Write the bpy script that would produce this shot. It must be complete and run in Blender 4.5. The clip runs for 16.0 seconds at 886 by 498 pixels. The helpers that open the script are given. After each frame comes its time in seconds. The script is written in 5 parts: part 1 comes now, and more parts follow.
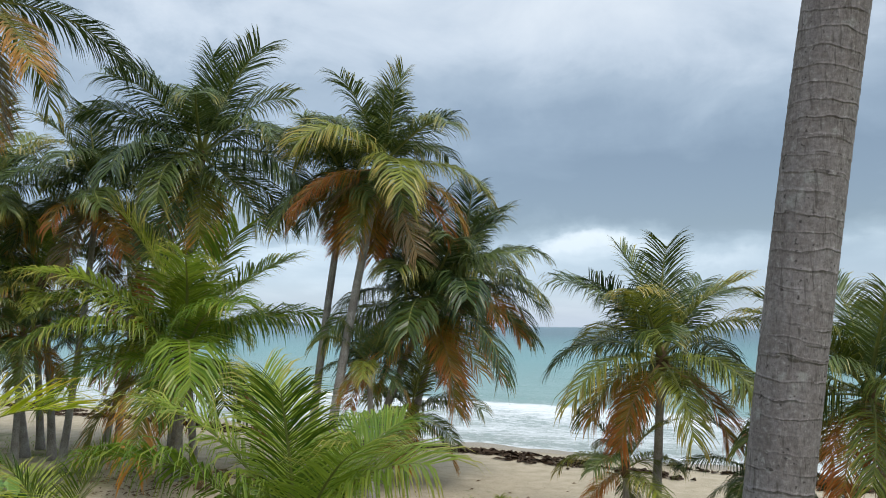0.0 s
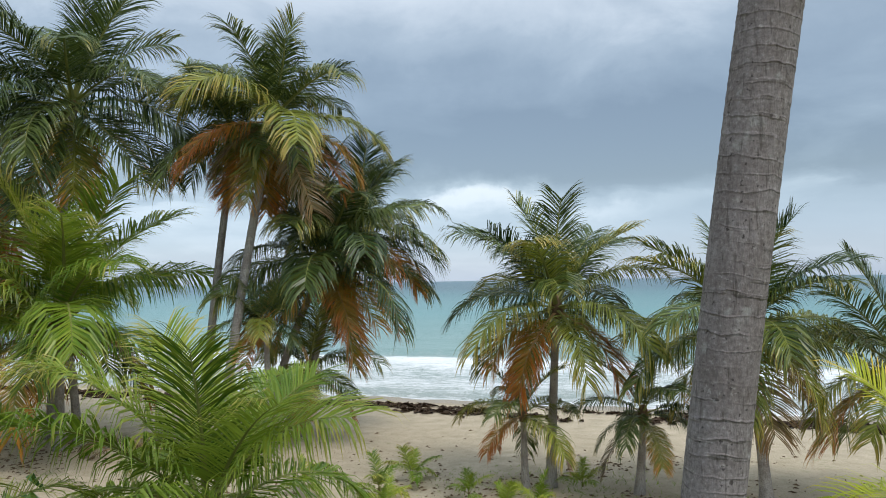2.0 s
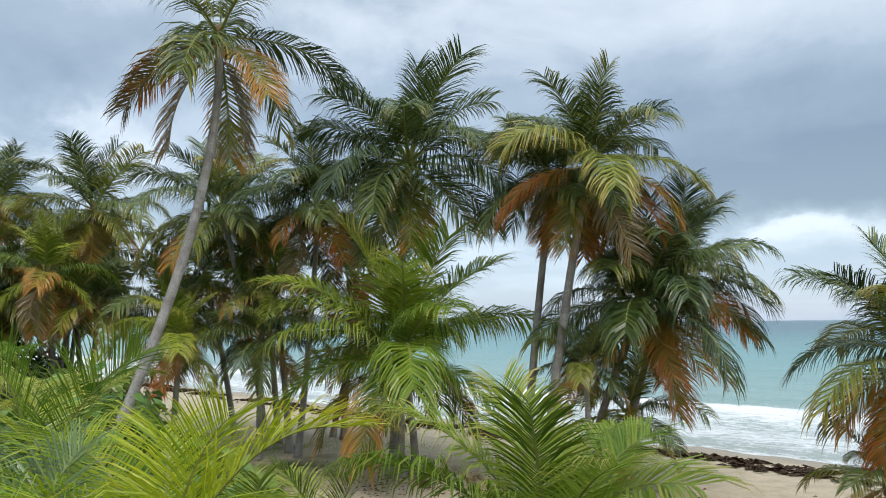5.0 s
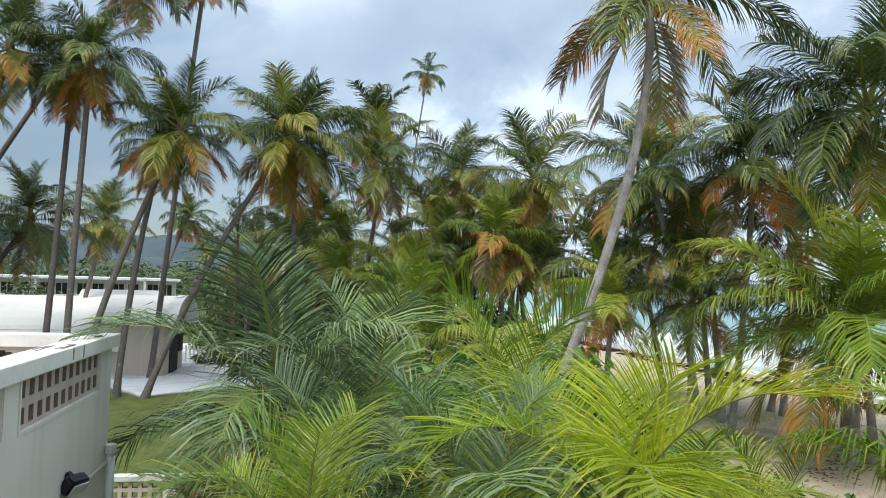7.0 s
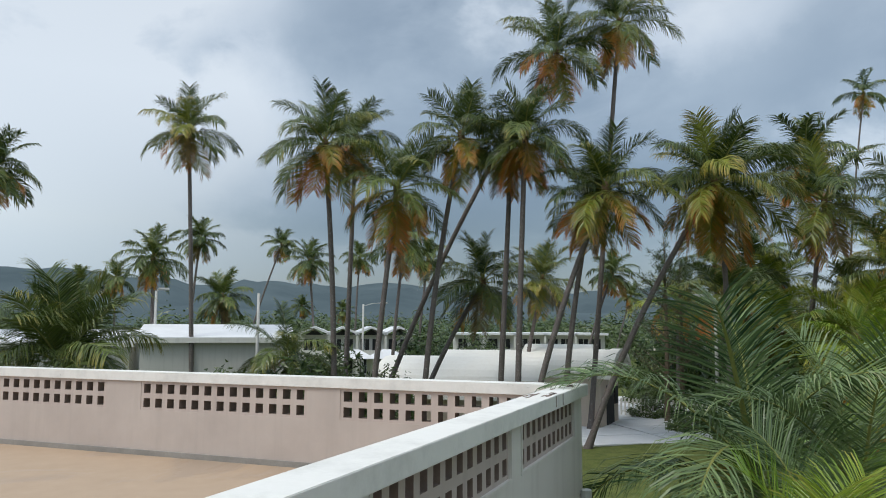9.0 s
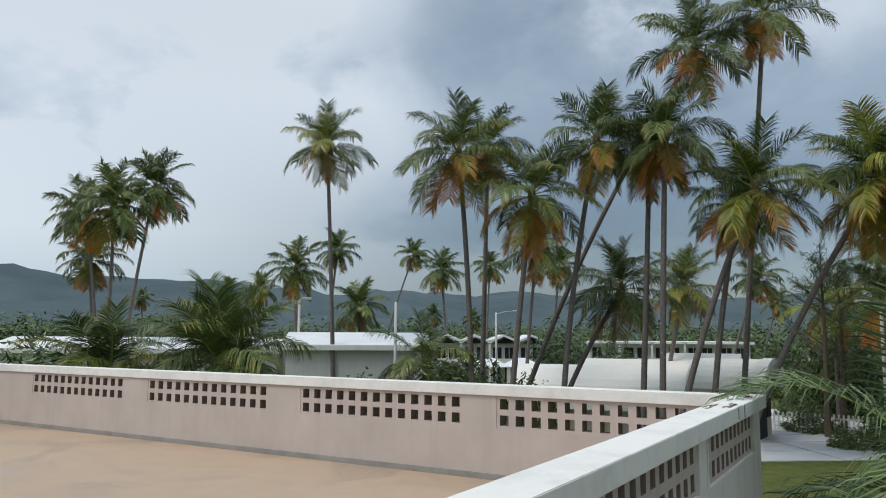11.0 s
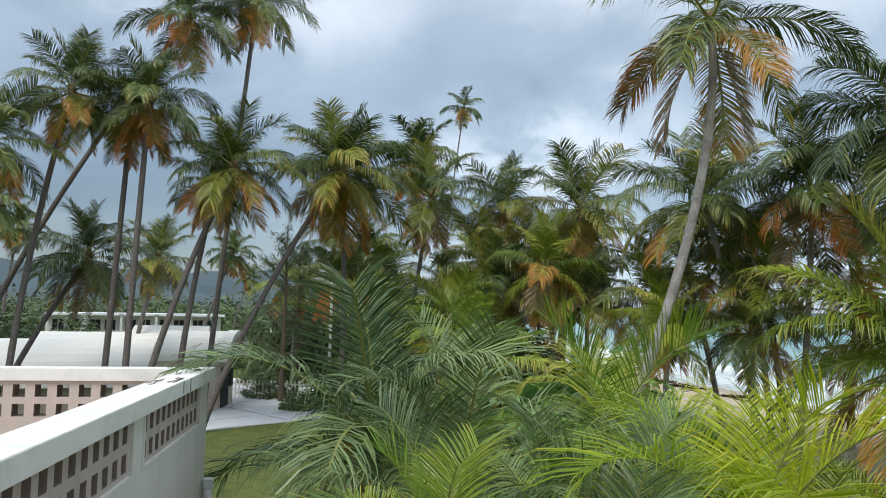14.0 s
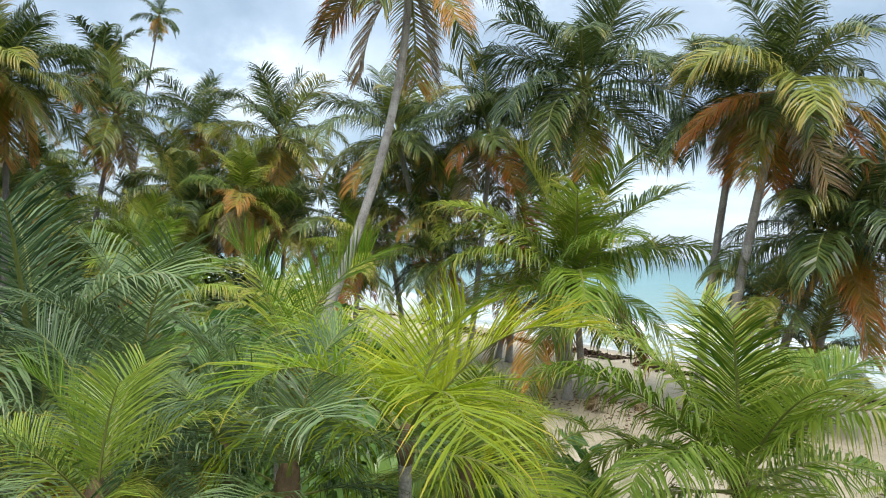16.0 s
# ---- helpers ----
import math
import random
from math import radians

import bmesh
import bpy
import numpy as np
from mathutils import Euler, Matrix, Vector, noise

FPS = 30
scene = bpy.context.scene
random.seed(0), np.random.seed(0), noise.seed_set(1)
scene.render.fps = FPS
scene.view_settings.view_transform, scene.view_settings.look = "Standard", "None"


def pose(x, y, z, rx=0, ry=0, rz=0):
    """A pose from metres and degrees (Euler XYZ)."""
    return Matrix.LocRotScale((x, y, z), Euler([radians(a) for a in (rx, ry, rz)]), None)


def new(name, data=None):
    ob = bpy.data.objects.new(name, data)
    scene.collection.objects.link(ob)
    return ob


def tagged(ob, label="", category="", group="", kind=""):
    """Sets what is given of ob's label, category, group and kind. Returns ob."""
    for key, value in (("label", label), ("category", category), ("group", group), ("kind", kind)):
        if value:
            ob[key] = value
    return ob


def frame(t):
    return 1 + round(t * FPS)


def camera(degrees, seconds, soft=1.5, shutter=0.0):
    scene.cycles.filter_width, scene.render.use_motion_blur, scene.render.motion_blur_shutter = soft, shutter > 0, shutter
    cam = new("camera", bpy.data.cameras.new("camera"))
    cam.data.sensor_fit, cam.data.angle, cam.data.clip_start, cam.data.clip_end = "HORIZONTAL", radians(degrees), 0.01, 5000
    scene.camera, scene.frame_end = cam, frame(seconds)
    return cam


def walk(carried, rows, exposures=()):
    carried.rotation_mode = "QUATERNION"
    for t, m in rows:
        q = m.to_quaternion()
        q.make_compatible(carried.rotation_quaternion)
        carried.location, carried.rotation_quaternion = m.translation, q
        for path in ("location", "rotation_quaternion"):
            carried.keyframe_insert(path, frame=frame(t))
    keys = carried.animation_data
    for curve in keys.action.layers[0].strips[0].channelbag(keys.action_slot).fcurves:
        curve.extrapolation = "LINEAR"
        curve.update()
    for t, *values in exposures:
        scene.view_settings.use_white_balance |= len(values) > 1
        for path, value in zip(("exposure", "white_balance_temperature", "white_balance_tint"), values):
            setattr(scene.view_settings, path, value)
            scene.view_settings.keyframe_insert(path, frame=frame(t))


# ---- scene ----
cam = camera(61.3, 16.0, soft=1.0)
PATH = [
    (0.0, pose(0.778, 0.123, 4.906, 95.84, -0.50, -2.16)),
    (0.5, pose(0.714, 0.136, 4.881, 94.85, -0.41, -5.27)),
    (1.0, pose(0.650, 0.147, 4.841, 93.45, 0.05, -9.15)),
    (1.5, pose(0.550, 0.156, 4.828, 92.09, 0.46, -11.22)),
    (2.0, pose(0.482, 0.225, 4.864, 92.43, 0.92, -10.76)),
    (2.5, pose(0.444, 0.321, 4.935, 94.31, 0.78, -10.33)),
    (3.0, pose(0.375, 0.334, 4.996, 96.43, 0.11, -10.00)),
    (3.2, pose(0.356, 0.338, 5.013, 97.28, 0.20, -9.47)),
    (5.3, pose(0.191, 0.248, 5.063, 95.00, -0.14, 16.90)),
    (5.5, pose(0.179, 0.249, 5.048, 94.65, -0.51, 19.70)),
    (6.0, pose(0.137, 0.251, 4.994, 93.69, -0.94, 27.95)),
    (6.5, pose(0.105, 0.263, 4.978, 92.93, -1.51, 36.21)),
    (7.0, pose(0.043, 0.242, 4.993, 92.47, -1.63, 44.24)),
    (7.5, pose(0.041, 0.088, 5.011, 91.30, -0.85, 53.81)),
    (8.0, pose(-0.056, -0.002, 4.963, 91.49, 0.04, 62.73)),
    (8.5, pose(-0.075, -0.083, 4.960, 93.95, 0.15, 70.35)),
    (9.0, pose(-0.110, -0.147, 4.962, 96.00, -0.20, 75.67)),
    (9.5, pose(-0.175, -0.239, 4.952, 96.29, 0.02, 81.17)),
    (9.7, pose(-0.193, -0.265, 4.949, 96.35, 0.11, 83.37)),
    (10.6, pose(-0.320, -0.405, 4.938, 96.50, -0.30, 86.00)),
    (11.8, pose(-0.456, -0.513, 4.918, 96.48, -0.72, 81.95)),
    (12.0, pose(-0.455, -0.496, 4.920, 96.16, -1.01, 80.71)),
    (12.5, pose(-0.453, -0.434, 4.927, 95.34, -0.70, 75.22)),
    (13.0, pose(-0.477, -0.342, 4.942, 95.00, -0.25, 67.61)),
    (13.5, pose(-0.458, -0.284, 4.952, 95.10, -0.39, 58.18)),
    (14.0, pose(-0.456, -0.202, 4.951, 94.91, -0.94, 46.92)),
    (14.5, pose(-0.417, -0.179, 4.947, 94.25, 0.13, 39.56)),
    (15.0, pose(-0.409, -0.170, 4.927, 93.28, 0.66, 33.68)),
    (15.5, pose(-0.344, -0.204, 4.888, 91.71, -0.61, 27.61)),
    (16.0, pose(-0.200, -0.215, 4.867, 90.14, -1.77, 24.35)),
]
walk(cam, PATH, exposures=((0.0, 0.02), (3.0, 0.03), (5.5, 0.2), (7.0, 0.43), (8.0, 0.22), (9.0, -0.14), (9.5, -0.15), (12.0, -0.3), (13.0, -0.2), (14.0, 0.17), (15.0, 0.44), (16.0, 0.54)))

# ---- world: overcast sky, veiled sun ----
SUN_ELEV, SUN_TURN = radians(58), radians(150)
world = bpy.data.worlds.new("overcast_sky")
scene.world = world
world.use_nodes = True
wt = world.node_tree
wt.nodes.clear()


def node(tree, kind, **values):
    n = tree.nodes.new(kind)
    for key, value in values.items():
        if key in n.inputs:
            n.inputs[key].default_value = value
    return n


def link(tree, a, b):
    tree.links.new(a, b)


def maths(tree, op, a, b=0.0, clamp=False):
    n = tree.nodes.new("ShaderNodeMath")
    n.operation, n.use_clamp = op, clamp
    for i, v in enumerate((a, b)):
        if isinstance(v, (int, float)):
            n.inputs[i].default_value = v
        else:
            tree.links.new(v, n.inputs[i])
    return n.outputs[0]


def ramp(tree, fac, stops):
    n = tree.nodes.new("ShaderNodeValToRGB")
    tree.links.new(fac, n.inputs[0])
    while len(n.color_ramp.elements) < len(stops):
        n.color_ramp.elements.new(0.5)
    for e, (p, c) in zip(n.color_ramp.elements, stops):
        e.position = p
        e.color = (c, c, c, 1) if isinstance(c, (int, float)) else (*c, 1)
    return n.outputs[0]


def mixed(tree, fac, a, b, blend="MIX"):
    n = tree.nodes.new("ShaderNodeMix")
    n.data_type, n.blend_type = "RGBA", blend
    for i, v in ((0, fac), (6, a), (7, b)):
        if isinstance(v, (int, float)):
            n.inputs[i].default_value = v
        elif isinstance(v, tuple):
            n.inputs[i].default_value = (*v, 1)
        else:
            tree.links.new(v, n.inputs[i])
    return n.outputs[2]


def noise_of(tree, vec, scale, detail=4.0, rough=0.55, distortion=0.0):
    n = tree.nodes.new("ShaderNodeTexNoise")
    n.inputs["Scale"].default_value, n.inputs["Detail"].default_value = scale, detail
    n.inputs["Roughness"].default_value, n.inputs["Distortion"].default_value = rough, distortion
    if vec is not None:
        tree.links.new(vec, n.inputs["Vector"])
    return n.outputs["Fac"]


def build_sky():
    tc = node(wt, "ShaderNodeTexCoord")
    sep = node(wt, "ShaderNodeSeparateXYZ")
    link(wt, tc.outputs["Generated"], sep.inputs[0])
    x, y, z = sep.outputs
    # a cloud deck seen in perspective: streaks flatten towards the horizon
    lift = maths(wt, "ADD", maths(wt, "MAXIMUM", z, 0.0), 0.24)
    com = node(wt, "ShaderNodeCombineXYZ")
    link(wt, maths(wt, "DIVIDE", x, lift), com.inputs[0])
    link(wt, maths(wt, "DIVIDE", y, lift), com.inputs[1])
    com.inputs[2].default_value = 8.3
    big = noise_of(wt, com.outputs[0], 0.75, 3.0, 0.5, 0.5)
    small = noise_of(wt, com.outputs[0], 2.2, 7.0, 0.58, 0.3)
    thick = maths(wt, "ADD", maths(wt, "MULTIPLY", big, 0.60), maths(wt, "MULTIPLY", small, 0.40))
    # the deck is darkest at ten to twenty degrees up, open and pale near the horizon
    ragged = maths(wt, "ADD", z, maths(wt, "MULTIPLY", maths(wt, "SUBTRACT", small, 0.5), 0.09))
    deck = ramp(wt, ragged, [(0.0, -0.03), (0.105, -0.02), (0.13, 0.17), (0.20, 0.14), (0.40, 0.0)])
    thick = maths(wt, "ADD", thick, deck)
    # the cloud thins towards the south-west
    west = maths(wt, "MAXIMUM", maths(wt, "ADD", maths(wt, "MULTIPLY", x, -0.94), maths(wt, "MULTIPLY", y, -0.34)), 0.0)
    thick = maths(wt, "SUBTRACT", thick, maths(wt, "MULTIPLY", maths(wt, "SUBTRACT", maths(wt, "POWER", west, 8.0), 0.2), 0.32))
    # single banks and breaks in the deck: bearing, height, half widths in degrees, weight
    azim = maths(wt, "MULTIPLY", maths(wt, "ARCTAN2", maths(wt, "MULTIPLY", x, -1.0), y), 57.2958)
    elev = maths(wt, "MULTIPLY", maths(wt, "ARCSINE", z), 57.2958)
    curdle = noise_of(wt, tc.outputs["Generated"], 5.0, 6.0, 0.6)
    azim = maths(wt, "ADD", azim, maths(wt, "MULTIPLY", maths(wt, "SUBTRACT", small, 0.5), 26.0))
    elev = maths(wt, "ADD", elev, maths(wt, "MULTIPLY", maths(wt, "SUBTRACT", curdle, 0.5), 11.0))
    for bearing, height, wide, tall, weight in (
        (-20, 11.0, 18, 3.8, 0.15), (4, 12.5, 16, 3.4, 0.09), (-34, 12, 14, 4, 0.05), (-9, 24, 16, 4.5, -0.05), (14, 21, 12, 5, -0.06),
        (-13, 6.4, 6.5, 1.1, -0.16), (-24, 6.0, 5, 1.0, -0.10), (39, 10.8, 8, 3.6, -0.26), (42, 18, 11, 3.6, 0.10), (24, 18, 8, 4, 0.05),
        (58, 22, 9, 6, -0.14), (82, 24, 9, 5, 0.13), (98, 15, 10, 6, -0.19), (107, 8, 9, 5, -0.18), (95, 26, 10, 3, -0.10), (92, 20, 2.0, 1.4, 0.08), (96, 20.8, 1.8, 1.5, 0.09), (88, 12, 8, 5, -0.05),
    ):
        u = maths(wt, "MULTIPLY", maths(wt, "SUBTRACT", azim, float(bearing)), 1.0 / wide)
        v = maths(wt, "MULTIPLY", maths(wt, "SUBTRACT", elev, float(height)), 1.0 / tall)
        r2 = maths(wt, "ADD", maths(wt, "MULTIPLY", u, u), maths(wt, "MULTIPLY", v, v))
        thick = maths(wt, "ADD", thick, maths(wt, "MULTIPLY", maths(wt, "POWER", 0.42, r2), float(weight)))
    cloud = ramp(wt, thick, [(0.42, (0.74, 0.79, 0.82)), (0.50, (0.57, 0.635, 0.69)), (0.57, (0.365, 0.435, 0.495)), (0.67, (0.25, 0.312, 0.37)), (0.82, (0.165, 0.212, 0.262))])
    low = ramp(wt, z, [(0.0, 1.0), (0.06, 0.8), (0.13, 0.0)])
    cloud = mixed(wt, maths(wt, "MULTIPLY", low, 0.8), cloud, (0.38, 0.49, 0.68))
    # rain haze hangs over the hills inland
    inland = maths(wt, "MAXIMUM", maths(wt, "ADD", maths(wt, "MULTIPLY", x, -0.96), maths(wt, "MULTIPLY", y, 0.28)), 0.0)
    rain = maths(wt, "MULTIPLY", maths(wt, "POWER", inland, 8.0), ramp(wt, z, [(0.0, 1.0), (0.13, 0.85), (0.30, 0.0)]))
    cloud = mixed(wt, rain, cloud, (0.055, 0.08, 0.105))
    # an overcast sky is brightest overhead
    high = ramp(wt, z, [(0.40, 1.0), (0.95, 1.9)])
    cloud = mixed(wt, 1.0, cloud, high, "MULTIPLY")
    sky = wt.nodes.new("ShaderNodeTexSky")
    sky.sky_type, sky.sun_disc = "NISHITA", False
    sky.sun_elevation, sky.sun_rotation = SUN_ELEV, SUN_TURN
    blue = node(wt, "ShaderNodeBackground", Strength=0.05)
    link(wt, sky.outputs[0], blue.inputs[0])
    grey = node(wt, "ShaderNodeBackground", Strength=0.92)
    link(wt, cloud, grey.inputs[0])
    both = node(wt, "ShaderNodeAddShader")
    link(wt, blue.outputs[0], both.inputs[0])
    link(wt, grey.outputs[0], both.inputs[1])
    out = node(wt, "ShaderNodeOutputWorld")
    link(wt, both.outputs[0], out.inputs[0])


build_sky()
sun_data = bpy.data.lights.new("veiled_sun", "SUN")
sun_data.energy, sun_data.angle, sun_data.color = 1.9, radians(22), (1.0, 0.96, 0.9)
sun = new("veiled_sun", sun_data)
sun.matrix_world = pose(0, 0, 60, 32, 0, math.degrees(SUN_TURN) * -1 + 180)


# ---- materials ----
def material(name, rough=0.8, spec=0.3):
    m = bpy.data.materials.new(name)
    m.use_nodes = True
    t = m.node_tree
    b = t.nodes["Principled BSDF"]
    b.inputs["Roughness"].default_value = rough
    b.inputs["Specular IOR Level"].default_value = spec
    return m, t, b


def bump(t, b, height, strength, distance=0.01):
    n = t.nodes.new("ShaderNodeBump")
    n.inputs["Strength"].default_value, n.inputs["Distance"].default_value = strength, distance
    t.links.new(height, n.inputs["Height"])
    t.links.new(n.outputs[0], b.inputs["Normal"])


def coords(t, out="Object", scale=(1, 1, 1)):
    tc = t.nodes.new("ShaderNodeTexCoord")
    mp = t.nodes.new("ShaderNodeMapping")
    mp.inputs["Scale"].default_value = scale
    t.links.new(tc.outputs[out], mp.inputs[0])
    return mp.outputs[0]


def world_coords(t, scale=(1, 1, 1)):
    g = t.nodes.new("ShaderNodeNewGeometry")
    mp = t.nodes.new("ShaderNodeMapping")
    mp.inputs["Scale"].default_value = scale
    t.links.new(g.outputs["Position"], mp.inputs[0])
    return mp.outputs[0]


def leaf_material(name, dark, light, tip, tip_at=0.75, through_light=0.2):
    """Leaflets: colour varies frond by frond and leaflet by leaflet, tips dry out."""
    m, t, b = material(name, 0.33, 0.42)
    info = t.nodes.new("ShaderNodeObjectInfo")
    geo = t.nodes.new("ShaderNodeNewGeometry")
    uv = t.nodes.new("ShaderNodeUVMap")
    sep = t.nodes.new("ShaderNodeSeparateXYZ")
    link(t, uv.outputs[0], sep.inputs[0])
    vary = maths(t, "ADD", maths(t, "MULTIPLY", info.outputs["Random"], 0.5), maths(t, "MULTIPLY", geo.outputs["Random Per Island"], 0.5))
    col = mixed(t, ramp(t, vary, [(0.12, 0.0), (0.88, 1.0)]), dark, light)
    dry = maths(t, "ADD", maths(t, "MULTIPLY", sep.outputs[1], 0.62), maths(t, "MULTIPLY", sep.outputs[0], 0.38))
    dry = maths(t, "ADD", dry, maths(t, "MULTIPLY", maths(t, "SUBTRACT", geo.outputs["Random Per Island"], 0.5), 0.5))
    # each frond has withered more or less than the next
    dry = maths(t, "ADD", dry, maths(t, "MULTIPLY", maths(t, "SUBTRACT", info.outputs["Random"], 0.6), 0.35))
    col = mixed(t, ramp(t, dry, [(tip_at, 0.0), (min(tip_at + 0.3, 1.0), 1.0)]), col, tip)
    link(t, col, b.inputs["Base Color"])
    tr = t.nodes.new("ShaderNodeBsdfTranslucent")
    link(t, col, tr.inputs[0])
    mx = t.nodes.new("ShaderNodeMixShader")
    mx.inputs[0].default_value = through_light
    link(t, b.outputs[0], mx.inputs[1])
    link(t, tr.outputs[0], mx.inputs[2])
    link(t, mx.outputs[0], t.nodes["Material Output"].inputs[0])
    return m


LEAF = {
    "green": leaf_material("palm_leaf_green", (0.042, 0.075, 0.012), (0.34, 0.365, 0.05), (0.44, 0.34, 0.07), 0.62, 0.2),
    "deep": leaf_material("palm_leaf_deep", (0.022, 0.050, 0.013), (0.175, 0.225, 0.052), (0.32, 0.28, 0.06), 0.8, 0.17),
    "fresh": leaf_material("palm_leaf_fresh", (0.13, 0.245, 0.018), (0.44, 0.52, 0.07), (0.58, 0.50, 0.12), 0.72, 0.4),
    "lush": leaf_material("palm_leaf_lush", (0.075, 0.15, 0.015), (0.42, 0.46, 0.05), (0.50, 0.44, 0.09), 0.66, 0.26),
    "lime": leaf_material("palm_leaf_lime", (0.20, 0.32, 0.012), (0.62, 0.64, 0.035), (0.78, 0.56, 0.06), 0.70, 0.4),
    "blue": leaf_material("palm_leaf_bluish", (0.03, 0.07, 0.028), (0.29, 0.39, 0.155), (0.36, 0.38, 0.2), 0.86, 0.22),
    "yellow": leaf_material("palm_leaf_yellowing", (0.17, 0.20, 0.03), (0.40, 0.31, 0.045), (0.52, 0.24, 0.04), 0.42),
    "orange": leaf_material("palm_leaf_orange", (0.26, 0.18, 0.03), (0.56, 0.28, 0.04), (0.54, 0.18, 0.035), 0.38, 0.3),
    "dead": leaf_material("palm_leaf_dead", (0.12, 0.09, 0.032), (0.32, 0.235, 0.09), (0.24, 0.14, 0.055), 0.5, 0.15),
}


def stem_material(name, a, b_):
    m, t, b = material(name, 0.55, 0.3)
    col = mixed(t, noise_of(t, coords(t), 9.0), a, b_)
    link(t, col, b.inputs["Base Color"])
    return m


STEM_GREEN = stem_material("frond_stem_green", (0.16, 0.2, 0.05), (0.32, 0.3, 0.09))
STEM_DRY = stem_material("frond_stem_dry", (0.26, 0.15, 0.06), (0.42, 0.26, 0.11))


def trunk_material(name, dark, light):
    m, t, b = material(name, 0.9, 0.15)
    uv = t.nodes.new("ShaderNodeUVMap")
    obj = coords(t)
    st = t.nodes.new("ShaderNodeMapping")
    st.inputs["Scale"].default_value = (34, 34, 9.0)
    link(t, obj, st.inputs[0])
    fibre = noise_of(t, st.outputs[0], 1.0, 5.0, 0.65)
    blotch = noise_of(t, obj, 2.6, 4.0, 0.6)
    lichen = noise_of(t, obj, 9.0, 3.0, 0.5)
    sep = t.nodes.new("ShaderNodeSeparateXYZ")
    link(t, uv.outputs[0], sep.inputs[0])
    # leaf scars: fine dark rings, wandering a little
    v = maths(t, "ADD", maths(t, "MULTIPLY", sep.outputs[1], 13.0), maths(t, "MULTIPLY", noise_of(t, obj, 4.0, 4.0), 1.5))
    ring = maths(t, "ABSOLUTE", maths(t, "SUBTRACT", maths(t, "FRACT", v), 0.5))
    scar = ramp(t, ring, [(0.0, 1.0), (0.05, 0.5), (0.12, 0.0)])
    col = mixed(t, fibre, dark, light)
    col = mixed(t, maths(t, "MULTIPLY", ramp(t, blotch, [(0.4, 0.0), (0.62, 1.0)]), 0.6), col, (0.21, 0.17, 0.155))
    col = mixed(t, maths(t, "MULTIPLY", ramp(t, lichen, [(0.62, 0.0), (0.7, 1.0)]), 0.55), col, (0.5, 0.48, 0.45))
    scar = maths(t, "MULTIPLY", scar, ramp(t, noise_of(t, obj, 5.0, 3.0), [(0.4, 0.15), (0.65, 1.0)]))
    col = mixed(t, maths(t, "MULTIPLY", scar, 0.3), col, (0.065, 0.055, 0.048))
    link(t, col, b.inputs["Base Color"])
    grain = noise_of(t, obj, 55.0, 4.0, 0.7)
    col = mixed(t, ramp(t, grain, [(0.38, 0.5), (0.50, 0.0)]), col, (0.14, 0.118, 0.108))
    col = mixed(t, ramp(t, grain, [(0.56, 0.0), (0.70, 0.6)]), col, (0.58, 0.54, 0.50))
    pit = noise_of(t, obj, 38.0, 2.0, 0.5)
    col = mixed(t, ramp(t, pit, [(0.66, 0.0), (0.72, 0.75)]), col, (0.05, 0.042, 0.036))
    crack = t.nodes.new("ShaderNodeMapping")
    crack.inputs["Scale"].default_value = (60, 60, 7)
    link(t, obj, crack.inputs[0])
    col = mixed(t, ramp(t, noise_of(t, crack.outputs[0], 1.0, 3.0, 0.5), [(0.60, 0.0), (0.68, 0.55)]), col, (0.09, 0.075, 0.065))
    link(t, col, b.inputs["Base Color"])
    h = maths(t, "SUBTRACT", maths(t, "MULTIPLY", fibre, 0.9), maths(t, "MULTIPLY", scar, 0.45))
    bump(t, b, h, 0.65, 0.02)
    return m


BARK = trunk_material("palm_bark", (0.17, 0.148, 0.142), (0.50, 0.44, 0.425))
GREY_BARK = trunk_material("grey_palm_bark", (0.075, 0.066, 0.062), (0.25, 0.22, 0.205))
PALE_BARK = trunk_material("pale_palm_bark", (0.30, 0.28, 0.255), (0.66, 0.62, 0.57))


def simple(name, a, b_, scale=6.0, rough=0.85, fine=40.0, bumpy=0.2, spec=0.25, space="Object", dist=0.01):
    """Two-scale mottled surface."""
    m, t, b = material(name, rough, spec)
    vec = coords(t) if space == "Object" else world_coords(t)
    n1, n2 = noise_of(t, vec, scale, 4.0, 0.6), noise_of(t, vec, fine, 3.0, 0.6)
    f = maths(t, "ADD", maths(t, "MULTIPLY", n1, 0.7), maths(t, "MULTIPLY", n2, 0.3))
    link(t, mixed(t, ramp(t, f, [(0.3, 0.0), (0.7, 1.0)]), a, b_), b.inputs["Base Color"])
    if bumpy:
        bump(t, b, n2, bumpy, dist)
    return m


FIBRE = simple("palm_fibre", (0.09, 0.06, 0.035), (0.24, 0.16, 0.09), 8.0, 0.95, 60.0, 0.6)
NUT = simple("coconut_husk", (0.13, 0.13, 0.03), (0.28, 0.2, 0.06), 4.0, 0.6)
BUSH_LEAF = leaf_material("broad_leaf", (0.08, 0.18, 0.035), (0.24, 0.37, 0.08), (0.2, 0.24, 0.08), 0.9, 0.2)
WOOD_LEAF = leaf_material("far_leaf", (0.03, 0.06, 0.016), (0.125, 0.175, 0.042), (0.11, 0.14, 0.04), 0.9, 0.1)
TWIG = simple("twig_bark", (0.1, 0.075, 0.05), (0.2, 0.16, 0.11), 10.0)
WEED = simple("dry_seaweed", (0.035, 0.022, 0.014), (0.10, 0.065, 0.04), 12.0, 0.9)


